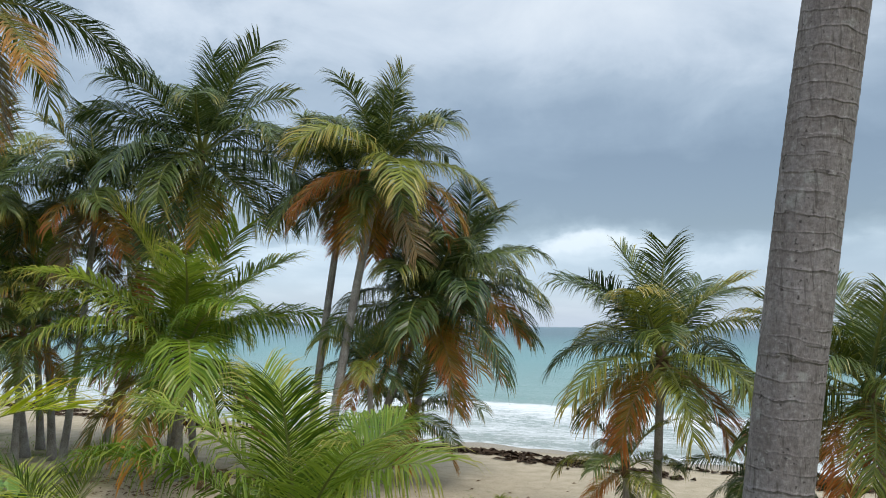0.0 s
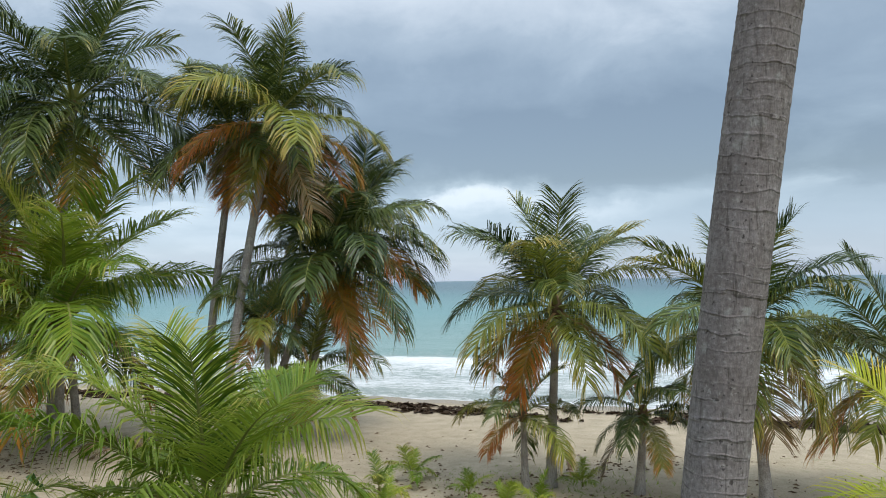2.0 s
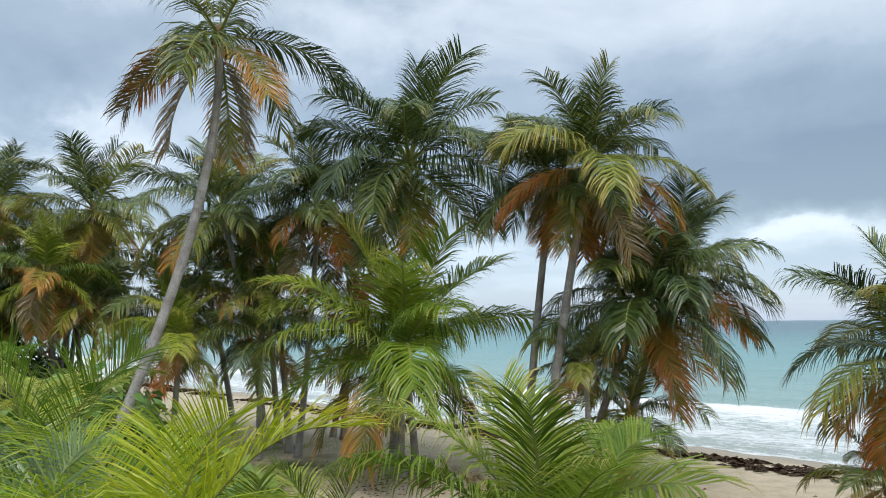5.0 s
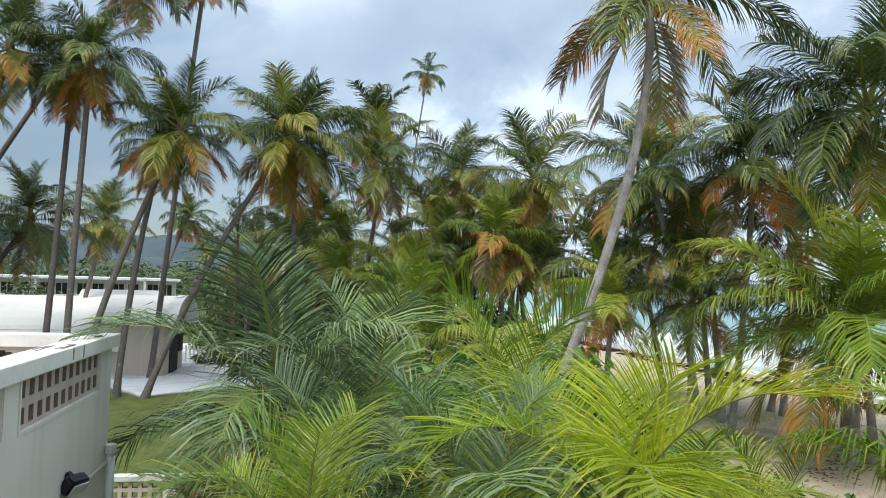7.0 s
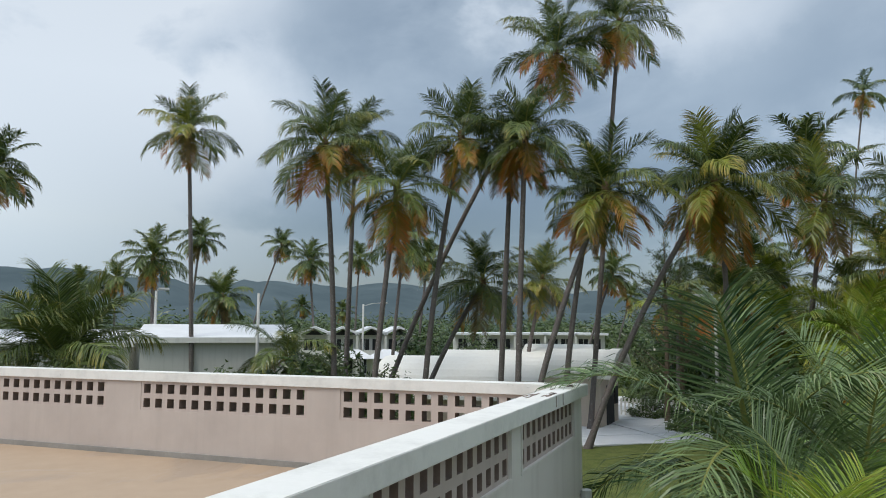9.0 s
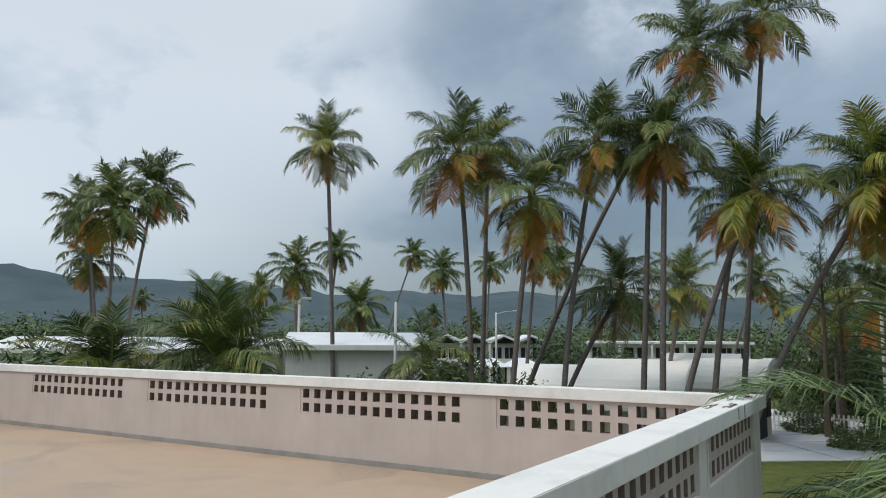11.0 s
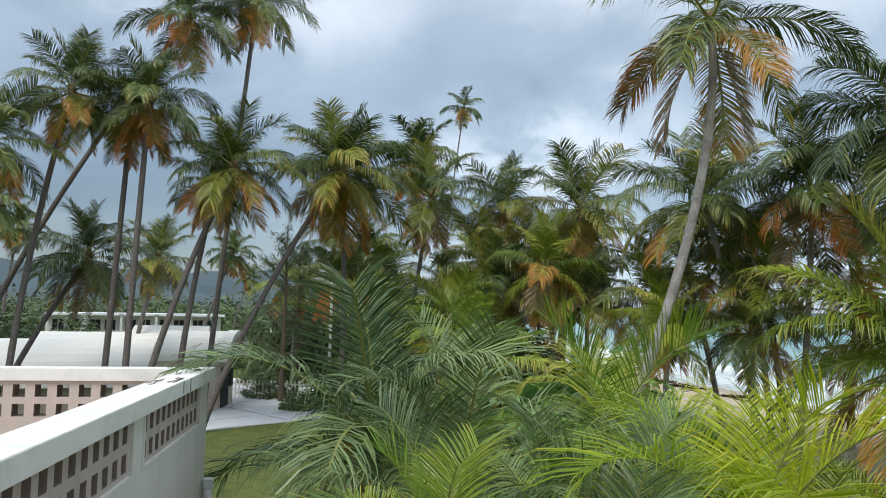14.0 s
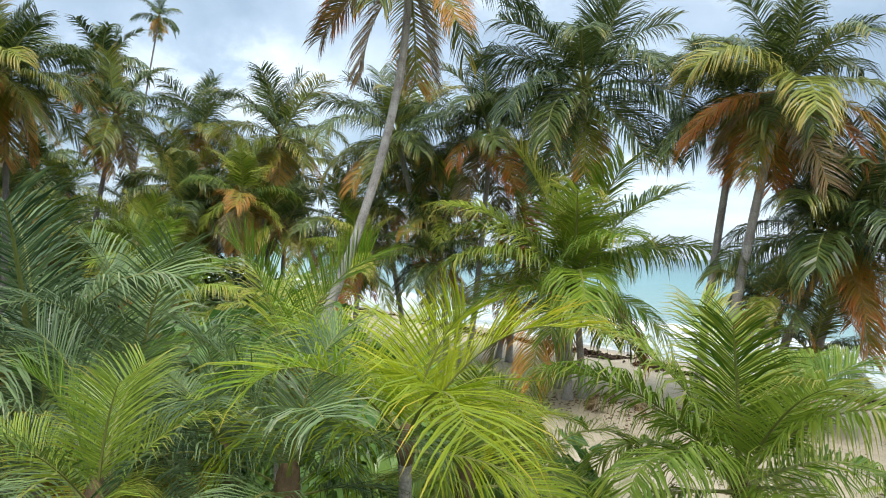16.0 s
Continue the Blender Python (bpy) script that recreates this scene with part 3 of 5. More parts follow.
def trunk_mesh(points, r_base, r_top, ring_step, sides, flare=1.6, rough=0.02, seed=0, bark=None):
    """A ringed trunk along a bent line; each leaf scar is a small real step."""
    rnd = random.Random(seed)
    P = [Vector(p) for p in points]

    def at(k):
        a, b, c = P
        return a * (1 - k) ** 2 + b * 2 * k * (1 - k) + c * k * k
    length = sum((at((i + 1) / 20) - at(i / 20)).length for i in range(20))
    n = max(6, int(length / ring_step))
    verts, faces, uvs = [], [], []
    rows = 0
    for i in range(n + 1):
        k = i / n
        c, d = at(k), (at(min(k + 0.02, 1)) - at(max(k - 0.02, 0))).normalized()
        side = d.cross(Vector((0, 1, 0))).normalized()
        fwd = side.cross(d)
        r = r_base + (r_top - r_base) * k ** 0.8 + r_base * (flare - 1) * math.exp(-k * length / 0.35)
        tilt, ph = rnd.uniform(-0.012, 0.012), rnd.uniform(0, 6.28)
        for step in ((0, 1) if 0 < i < n else (0,)):
            rr = r * (1 + rough * (1 if step else -0.6) + rnd.uniform(-0.25, 0.25) * rough)
            for j in range(sides + 1):
                a = 2 * math.pi * (j % sides) / sides
                bumpy = 1 + rough * 0.8 * noise.noise((math.cos(a) * 2, math.sin(a) * 2, k * length * 2.2 + seed))
                off = d * (tilt * math.cos(a - ph) + step * ring_step * 0.12)
                verts.append(c + side * math.cos(a) * rr * bumpy + fwd * math.sin(a) * rr * bumpy + off)
                uvs.append((j / sides, k * length))
            rows += 1
    w = sides + 1
    for i in range(rows - 1):
        for j in range(sides):
            faces.append((i * w + j, i * w + j + 1, (i + 1) * w + j + 1, (i + 1) * w + j))
    return mesh_of("trunk", [tuple(v) for v in verts], faces, [bark or PALE_BARK], uvs, smooth=True)


def boot_mesh(r, seed):
    """The fibrous heart of the crown, where the frond stems join."""
    bm = bmesh.new()
    bmesh.ops.create_uvsphere(bm, u_segments=10, v_segments=7, radius=1.0)
    for v in bm.verts:
        k = 1 + 0.25 * noise.noise(v.co * 2.5 + Vector((seed, 0, 0)))
        v.co = Vector((v.co.x * r * k, v.co.y * r * k, v.co.z * r * 2.4 * k))
    return bm


def nut_mesh(r):
    bm = bmesh.new()
    bmesh.ops.create_uvsphere(bm, u_segments=8, v_segments=6, radius=r)
    for v in bm.verts:
        v.co.z *= 1.25
        v.co.x *= 1 + 0.12 * math.cos(3 * math.atan2(v.co.y, v.co.x))
    me = bpy.data.meshes.new("coconut")
    bm.to_mesh(me)
    bm.free()
    me.materials.append(NUT)
    return me


NUT_MESH = nut_mesh(0.13)
MINGLED = {"green": "deep", "fresh": "lush"}
LABELS = {
    "tall": "tall coconut palm with a slender grey ringed trunk",
    "rusty": "coconut palm with rusty orange drooping lower fronds",
    "dry": "coconut palm with browning, wind-torn hanging fronds",
    "lush": "lush green coconut palm with few dry fronds",
    "young": "young bright green coconut palm with arching fronds",
    "sapling": "short young coconut palm on the sand",
}


def palm(base, top, reach, look_="tall", detail="mid", fronds=22, trunk=0.15, old=0.3, low=-50, seed=1, label="", group="coconut palms", bow=0.12, leaf="green", nuts=0, high=86, airy=1.0, up=0.72, curl=1.5, stiff=1.0, via=None):
    """One coconut palm: trunk foot on the plan, heart of the crown, frond reach."""
    rnd = random.Random(seed * 13 + 3)
    foot = Vector((base[0], base[1], land_height(Vector((base[0], base[1], 0)).dot(SHORE_T), Vector((base[0], base[1], 0)).dot(SHORE_N) - 30.6) - 0.1))
    head = Vector(top) - foot
    ob = empty("palm_tree", Matrix.Translation(foot), label or LABELS[look_], "palm tree", group)
    mid = head * 0.5 + Vector((-head.x, -head.y, 0)) * bow * 1.5 + Vector((rnd.uniform(-1, 1), rnd.uniform(-1, 1), 0)) * (0.02 * head.z if bow else 0.0)
    if via:
        mid = Vector(via) - foot
    sides = {"near": 24, "mid": 12, "far": 7}[detail]
    step = {"near": 0.07, "mid": 0.16, "far": 0.5}[detail]
    if head.z > 0.6:
        put("trunk", trunk_mesh(((0, 0, 0), mid, head), trunk, trunk * (0.94 if via and detail == "near" else 0.72), step, sides, seed=seed, rough=0.008 if detail == "near" else 0.02, bark=BARK if via and detail == "near" else GREY_BARK if base[0] < -20 else PALE_BARK), ob)
    part("crown_heart", boot_mesh(trunk * (1.15 if head.z > 0.6 else 0.8), seed), FIBRE, ob, m=Matrix.Translation(head + Vector((0, 0, trunk * 0.6))), smooth=True)
    az = rnd.uniform(0, 6.28)
    if detail == "far" and reach > 1.5:
        fronds, reach = int(fronds * 1.5), reach * 1.1
    for i in range(fronds):
        a = (i + rnd.uniform(-0.3, 0.3)) / max(fronds - 1, 1)
        a = min(max(a, 0), 1)
        az += 2.39996 + rnd.uniform(-0.25, 0.25)
        e = high + (low - high) * a ** 0.95 + rnd.uniform(-5, 5)
        band = min(range(len(ELEVS)), key=lambda k: abs(ELEVS[k] - e))
        stem = STEM_GREEN
        kind = leaf
        if a > 1 - old:
            q = (a - (1 - old)) / old
            kind = rnd.choice(("yellow", "orange", leaf, leaf)) if q < 0.45 else rnd.choice(("orange", "yellow", "orange", "yellow", "dead")) if look_ != "dry" else rnd.choice(("dead", "dead", "yellow"))
            stem = STEM_DRY if kind in ("orange", "dead") else STEM_GREEN
        elif leaf in MINGLED and rnd.random() < (0.7 if a < 0.4 and leaf == "green" else 0.3):
            kind = MINGLED[leaf]
        ln = reach * (up + (1.16 - up) * math.sin(math.pi * min(a + 0.06, 0.72))) * rnd.uniform(0.88, 1.1)
        if a > 1 - old:
            ln *= 0.84
        me = frond_mesh(detail, band, rnd.randrange(3), kind, stem, airy, curl, stiff)
        m = Matrix.Translation(head + Vector((0, 0, trunk * (1.6 - 1.6 * a)))) @ Matrix.Rotation(az, 4, "Z") @ Matrix.Rotation(rnd.uniform(-0.3, 0.3), 4, "X") @ Matrix.Scale(ln, 4)
        put("frond", me, ob, m=m)
    for i in range(nuts):
        an = rnd.uniform(0, 6.28)
        put("coconut", NUT_MESH, ob, m=Matrix.Translation(head + Vector((math.cos(an) * trunk * 1.9, math.sin(an) * trunk * 1.9, -trunk * rnd.uniform(0.6, 2.2)))))
    return ob


# the great leaning trunk beside the balcony; its crown hangs overhead
palm((1.977, 3.50), (3.286, 2.486, 11.0), 3.8, "dry", "near", 20, 0.140, 0.5, -46, 11, "coconut palm with a stout grey trunk scarred by rings", bow=0.0, nuts=4, via=(2.26, 3.367, 5.5))
palm((6.2, 17.2), (6.4, 17.1, 4.1), 2.46, "rusty", "mid", 27, 0.12, 0.28, -36, 20, high=84, up=1.02)
palm((5.5, 16.9), (5.5, 17.0, 1.7), 1.53, "sapling", "mid", 12, 0.09, 0.20, -30, 21, high=80, up=1.02)
palm((7.9, 16.1), (8.0, 16.0, 1.7), 1.53, "sapling", "mid", 13, 0.10, 0.30, -45, 22, leaf="deep", high=80, up=1.02)
palm((10.2, 14.8), (9.9, 15.0, 3.5), 2.54, "rusty", "mid", 27, 0.12, 0.30, -36, 23, nuts=2, high=82, up=1.02)
palm((12.7, 13.5), (12.6, 13.6, 2.8), 2.32, "rusty", "mid", 20, 0.12, 0.30, -36, 24, high=82, up=1.02)
palm((-1.8, 22.0), (-0.3, 22.1, 9.4), 3.1, "rusty", "mid", 28, 0.15, 0.48, -62, 25, nuts=3, high=80, up=0.78, curl=1.9)
palm((-2.5, 23.9), (-1.5, 24.1, 9.4), 2.80, "tall", "mid", 22, 0.14, 0.30, -48, 26, leaf="deep", high=74, up=0.86, curl=1.9)
palm((-0.7, 24.1), (1.2, 24.1, 5.4), 3.4, "rusty", "mid", 36, 0.14, 0.36, -58, 27, leaf="deep", nuts=3, high=80, up=0.86, curl=1.9)
palm((0.4, 24.7), (2.3, 24.9, 6.5), 2.95, "rusty", "mid", 24, 0.13, 0.30, -50, 28, leaf="deep", high=80, up=0.9, curl=1.9)
palm((-0.1, 24.6), (0.7, 24.6, 2.0), 2.24, "sapling", "mid", 16, 0.11, 0.30, -40, 29, high=80, up=1.02)
palm((-0.4, 22.1), (-0.5, 22.1, 3.6), 1.65, "sapling", "mid", 14, 0.10, 0.20, -25, 30, high=80)
palm((-7.4, 26.2), (-6.8, 26.3, 10.7), 4.10, "tall", "mid", 28, 0.15, 0.15, -56, 31, leaf="deep", nuts=2, high=84, up=0.86, curl=1.9)
palm((-6.6, 24.4), (-6.6, 24.4, 3.6), 4.3, "young", "mid", 19, 0.14, 0.3, -14, 32, leaf="fresh", nuts=2, high=84, up=1.05, stiff=1.0)
palm((-6.2, 24.9), (-6.6, 24.8, 3.8), 3.6, "young", "mid", 9, 0.14, 0.15, -5, 33, leaf="lush", nuts=2, high=80)
palm((-11.9, 32.1), (-10.9, 32.4, 4.0), 2.83, "rusty", "mid", 12, 0.13, 0.50, -45, 35, leaf="deep", high=55)
palm((-11.3, 26.9), (-10.7, 27.2, 9.3), 3.27, "tall", "mid", 26, 0.13, 0.25, -50, 36, leaf="deep", nuts=2, high=80, up=0.86, curl=1.9)
palm((-13.2, 28.3), (-14.9, 27.4, 9.4), 3.26, "rusty", "mid", 26, 0.14, 0.30, -45, 37, nuts=2, high=76, up=0.86, curl=1.9)
palm((-12.6, 26.3), (-12.6, 26.4, 4.3), 2.41, "lush", "mid", 20, 0.12, 0.15, -36, 38, leaf="deep", high=80)
palm((-10.57, 12.98), (-8.29, 15.2, 11.4), 3.0, "dry", "mid", 14, 0.12, 0.62, -70, 39, leaf="green", nuts=3, high=70, curl=1.9, via=(-7.78, 14.82, 7.05))
palm((-24.3, 29.4), (-23.1, 30.3, 10.2), 3.40, "rusty", "mid", 25, 0.14, 0.40, -66, 40, nuts=2, high=84, up=0.86, curl=1.9)
palm((-30.1, 29.4), (-28.7, 30.8, 10.8), 2.94, "rusty", "mid", 25, 0.14, 0.40, -66, 41, nuts=2, high=84, up=0.86, curl=1.9)
palm((-31.0, 25.4), (-30.1, 26.5, 11.0), 3.11, "rusty", "mid", 25, 0.14, 0.40, -66, 42, nuts=2, high=84, up=0.86, curl=1.9)
palm((-37.2, 36.7), (-39.6, 33.8, 15.5), 2.83, "rusty", "far", 20, 0.14, 0.40, -66, 43, leaf="deep", high=84, up=0.86, curl=1.9)
palm((-29.3, 13.5), (-26.5, 18.0, 10.8), 2.74, "rusty", "mid", 25, 0.14, 0.40, -66, 44, nuts=2, high=84, up=0.86, curl=1.9)
palm((-28.0, 19.4), (-28.1, 19.3, 10.8), 3.17, "rusty", "mid", 25, 0.14, 0.40, -66, 45, nuts=2, high=84, up=0.86, curl=1.9)
palm((-77.6, 70.9), (-75.3, 73.3, 34.2), 2.7, "rusty", "far", 12, 0.14, 0.40, -66, 46, leaf="deep", high=84, up=0.86, curl=1.9)
palm((-39.4, 27.6), (-38.6, 28.7, 8.5), 2.61, "rusty", "far", 20, 0.14, 0.40, -66, 47, leaf="deep", high=84, up=0.86, curl=1.9)
palm((-28.8, 36.0), (-28.4, 36.4, 7.9), 3.58, "rusty", "far", 20, 0.14, 0.40, -66, 48, leaf="deep", high=84, up=0.86, curl=1.9)
palm((-25.6, 25.5), (-25.0, 26.1, 6.0), 2.80, "rusty", "mid", 25, 0.14, 0.40, -66, 49, nuts=2, high=84, up=0.86, curl=1.9)
palm((-18.6, 28.7), (-18.0, 29.1, 5.4), 2.91, "rusty", "mid", 25, 0.14, 0.40, -66, 50, nuts=2, high=84, up=0.86, curl=1.9)
palm((-32.9, 3.4), (-32.9, 2.8, 12.9), 2.70, "tall", "mid", 25, 0.14, 0.36, -66, 51, leaf="deep", nuts=2, high=84, up=0.86, curl=1.9)
palm((-37.8, 4.4), (-37.8, 4.8, 14.5), 2.22, "tall", "mid", 25, 0.14, 0.36, -66, 52, leaf="deep", nuts=2, high=84, up=0.86, curl=1.9)
palm((-31.7, 4.7), (-31.5, 5.8, 10.8), 2.61, "tall", "mid", 25, 0.14, 0.36, -66, 53, leaf="deep", nuts=2, high=84, up=0.86, curl=1.9)
palm((-32.3, 7.1), (-31.9, 8.8, 13.4), 2.44, "tall", "mid", 25, 0.14, 0.36, -66, 54, leaf="deep", nuts=2, high=84, up=0.86, curl=1.9)
palm((-29.3, 10.4), (-29.1, 10.8, 12.9), 2.41, "tall", "mid", 25, 0.14, 0.36, -66, 55, leaf="deep", nuts=2, high=84, up=0.86, curl=1.9)
palm((-31.4, 10.3), (-31.2, 10.9, 12.6), 2.05, "tall", "mid", 25, 0.14, 0.36, -66, 56, leaf="deep", nuts=2, high=84, up=0.86, curl=1.9)
palm((-29.2, 10.7), (-27.8, 13.8, 10.5), 2.53, "tall", "mid", 25, 0.14, 0.36, -66, 57, nuts=2, high=84, up=0.86, curl=1.9)
palm((-30.5, 12.9), (-29.9, 14.1, 10.1), 2.18, "tall", "mid", 25, 0.14, 0.36, -66, 58, leaf="deep", nuts=2, high=84, up=0.86, curl=1.9)
palm((-37.3, 5.8), (-34.1, 14.4, 18.7), 2.74, "tall", "mid", 25, 0.14, 0.36, -66, 59, leaf="deep", nuts=2, high=84, up=0.86, curl=1.9)
palm((-34.5, 16.1), (-33.7, 17.7, 20.4), 2.51, "tall", "mid", 25, 0.14, 0.36, -66, 60, leaf="deep", nuts=2, high=84, up=0.86, curl=1.9)
palm((-44.1, -3.2), (-44.0, -3.9, 15.9), 2.47, "tall", "mid", 25, 0.14, 0.28, -70, 61, nuts=2, high=84, up=0.86, curl=1.9)
palm((-53.2, -18.4), (-53.7, -16.6, 15.1), 2.40, "tall", "far", 20, 0.14, 0.28, -70, 62, leaf="deep", high=84, up=0.86, curl=1.9)
palm((-49.1, -17.8), (-49.1, -17.7, 13.0), 2.63, "tall", "far", 20, 0.14, 0.28, -70, 63, leaf="deep", high=84, up=0.86, curl=1.9)
palm((-56.6, -20.8), (-56.0, -22.2, 13.4), 2.43, "tall", "far", 20, 0.14, 0.28, -70, 64, leaf="deep", high=84, up=0.86, curl=1.9)
palm((-60.1, -22.6), (-59.9, -23.1, 10.5), 2.24, "tall", "far", 20, 0.14, 0.28, -70, 65, leaf="deep", high=84, up=0.86, curl=1.9)
palm((-49.8, -6.0), (-49.8, -6.2, 9.1), 1.87, "tall", "far", 20, 0.14, 0.28, -70, 66, leaf="deep", high=84, up=0.86, curl=1.9)
palm((-75.0, -6.0), (-75.0, -5.1, 13.2), 1.98, "tall", "far", 20, 0.14, 0.28, -70, 67, leaf="deep", high=84, up=0.86, curl=1.9)
palm((-88.4, -18.0), (-88.3, -18.4, 9.3), 2.03, "tall", "far", 20, 0.14, 0.28, -70, 68, leaf="deep", high=84, up=0.86, curl=1.9)
palm((-89.0, -14.5), (-89.0, -14.8, 10.1), 2.03, "tall", "far", 20, 0.14, 0.28, -70, 69, leaf="deep", high=84, up=0.86, curl=1.9)
palm((-62.1, -2.3), (-62.1, -2.4, 7.1), 2.03, "tall", "far", 20, 0.14, 0.28, -70, 70, leaf="deep", high=84, up=0.86, curl=1.9)
palm((-95.2, -1.2), (-95.1, 3.3, 15.0), 1.92, "tall", "far", 20, 0.14, 0.28, -70, 71, leaf="deep", high=84, up=0.86, curl=1.9)
palm((-74.9, 6.2), (-75.0, 5.3, 11.3), 2.22, "tall", "far", 20, 0.14, 0.28, -70, 72, leaf="deep", high=84, up=0.86, curl=1.9)
palm((-89.4, 11.9), (-89.3, 12.3, 13.1), 1.96, "tall", "far", 20, 0.14, 0.28, -70, 73, leaf="deep", high=84, up=0.86, curl=1.9)
palm((-51.3, 9.2), (-51.1, 10.1, 10.8), 2.10, "tall", "far", 20, 0.14, 0.28, -70, 74, leaf="deep", high=84, up=0.86, curl=1.9)
palm((-68.5, 14.8), (-68.3, 15.8, 11.2), 1.96, "tall", "far", 20, 0.14, 0.28, -70, 75, leaf="deep", high=84, up=0.86, curl=1.9)
palm((-35.4, 7.3), (-34.5, 10.6, 7.0), 2.52, "tall", "mid", 25, 0.14, 0.28, -70, 76, leaf="deep", nuts=2, high=84, up=0.86, curl=1.9)
palm((-41.5, 14.9), (-41.0, 16.3, 7.6), 2.23, "tall", "mid", 25, 0.14, 0.28, -70, 77, nuts=2, high=84, up=0.86, curl=1.9)
palm((-63.8, 29.1), (-62.4, 31.7, 9.8), 2.07, "tall", "far", 20, 0.14, 0.28, -70, 78, leaf="deep", high=84, up=0.86, curl=1.9)
palm((-93.6, 47.7), (-92.5, 49.8, 9.1), 1.80, "tall", "far", 20, 0.14, 0.28, -70, 79, leaf="deep", high=84, up=0.86, curl=1.9)
palm((-129.9, 8.3), (-129.9, 8.2, 8.3), 1.82, "tall", "far", 20, 0.14, 0.28, -70, 80, leaf="deep", high=84, up=0.86, curl=1.9)
palm((-129.3, 15.0), (-129.3, 15.0, 7.6), 1.82, "tall", "far", 20, 0.14, 0.28, -70, 81, leaf="deep", high=84, up=0.86, curl=1.9)
palm((-133.9, -41.7), (-133.7, -42.2, 10.9), 1.96, "tall", "far", 20, 0.14, 0.28, -70, 82, leaf="deep", high=84, up=0.86, curl=1.9)
palm((-12.0, 27.7), (-12.6, 27.4, 6.1), 2.45, "rusty", "mid", 19, 0.14, 0.62, -70, 88, leaf="lush", high=84, up=0.86, curl=1.9)
palm((-11.1, 31.3), (-10.6, 31.4, 6.8), 2.44, "rusty", "mid", 19, 0.14, 0.62, -70, 89, leaf="lush", high=84, up=0.86, curl=1.9)
palm((-21.3, 26.6), (-21.9, 26.1, 6.8), 2.65, "rusty", "mid", 19, 0.14, 0.62, -70, 90, leaf="lush", high=84, up=0.86, curl=1.9)
palm((-26.4, 27.4), (-26.6, 27.3, 7.4), 2.7, "rusty", "mid", 22, 0.14, 0.45, -62, 83, high=80, up=0.86, curl=1.9)
palm((-24.3, 31.9), (-24.9, 31.4, 7.2), 2.8, "rusty", "mid", 22, 0.14, 0.40, -62, 84, leaf="deep", high=80, up=0.86, curl=1.9)
palm((-16.6, 32.1), (-17.9, 31.4, 7.0), 2.8, "rusty", "mid", 22, 0.14, 0.45, -62, 85, leaf="deep", high=80, up=0.86, curl=1.9)
palm((-13.6, 30.2), (-14.3, 29.9, 7.3), 2.7, "rusty", "mid", 22, 0.14, 0.45, -62, 86, leaf="deep", high=80, up=0.86, curl=1.9)
palm((-0.56, 9.07), (-0.56, 9.07, 2.18), 2.05, "young", "mid", 16, 0.09, 0.0, 0, 201, group="young palms", leaf="fresh", high=86, airy=1.1, up=0.92, curl=1.5, stiff=1.2)
palm((-2.85, 5.04), (-2.85, 5.04, 3.28), 1.45, "young", "near", 10, 0.07, 0.0, 4, 202, "bright lime-yellow young palm with stiff fronds", "young palms", leaf="lime", high=80, airy=1.55, up=0.72, curl=2.4, stiff=0.45)
palm((-4.85, 6.15), (-4.85, 6.15, 3.6), 1.2, "young", "near", 8, 0.07, 0.1, 0, 203, group="young palms", leaf="fresh", high=74, airy=1.5, up=1.0, curl=2.4, stiff=0.45)
palm((-6.66, 5.94), (-6.66, 5.94, 3.12), 1.70, "young", "near", 13, 0.07, 0.25, -35, 204, "bluish-green feather palm with arching fronds beside the house", "feather palms", leaf="blue", high=82, airy=1.15, up=1.0, curl=2.4, stiff=0.6)
palm((-7.58, 5.39), (-7.58, 5.39, 3.28), 2.1, "young", "near", 13, 0.07, 0.25, -35, 205, "bluish-green feather palm with arching fronds beside the house", "feather palms", leaf="blue", high=84, airy=1.15, up=1.0, curl=2.4, stiff=0.6)
palm((-7.07, 5.08), (-7.07, 5.08, 2.67), 1.50, "young", "near", 11, 0.07, 0.25, -30, 206, "bluish-green feather palm with arching fronds beside the house", "feather palms", leaf="blue", high=78, airy=1.15, up=0.78, curl=2.4, stiff=0.6)
palm((-5.79, 4.80), (-5.79, 4.80, 2.77), 1.50, "young", "near", 12, 0.07, 0.25, -30, 207, "bluish-green feather palm with arching fronds beside the house", "feather palms", leaf="blue", high=80, airy=1.15, up=0.78, curl=2.4, stiff=0.6)
palm((-4.33, 3.41), (-4.33, 3.41, 2.98), 0.95, "young", "near", 8, 0.09, 0, 30, 208, group="young palms", leaf="fresh", high=82, airy=1.3, up=1.0, curl=2.4, stiff=0.55)
palm((-4.46, 4.79), (-4.46, 4.79, 2.94), 1.20, "young", "near", 9, 0.09, 0, 10, 209, "bluish-green feather palm with arching fronds beside the house", "feather palms", leaf="blue", high=78, airy=1.2, up=1.0, curl=2.4, stiff=0.6)
palm((-3.46, 4.35), (-3.46, 4.35, 3.00), 1.20, "young", "near", 9, 0.09, 0, 15, 210, "bluish-green feather palm with arching fronds beside the house", "feather palms", leaf="blue", high=78, airy=1.2, up=1.0, curl=2.4, stiff=0.6)
palm((-2.96, 6.57), (-2.96, 6.57, 2.54), 1.20, "young", "near", 10, 0.09, 0, 0, 211, group="young palms", leaf="lush", high=78, airy=1.0, up=1.0, curl=2.4, stiff=0.55)
palm((-2.90, 8.22), (-2.90, 8.22, 2.26), 1.25, "young", "near", 10, 0.09, 0, 5, 212, group="young palms", leaf="lush", high=78, airy=1.05, up=1.0, curl=2.4, stiff=0.55)
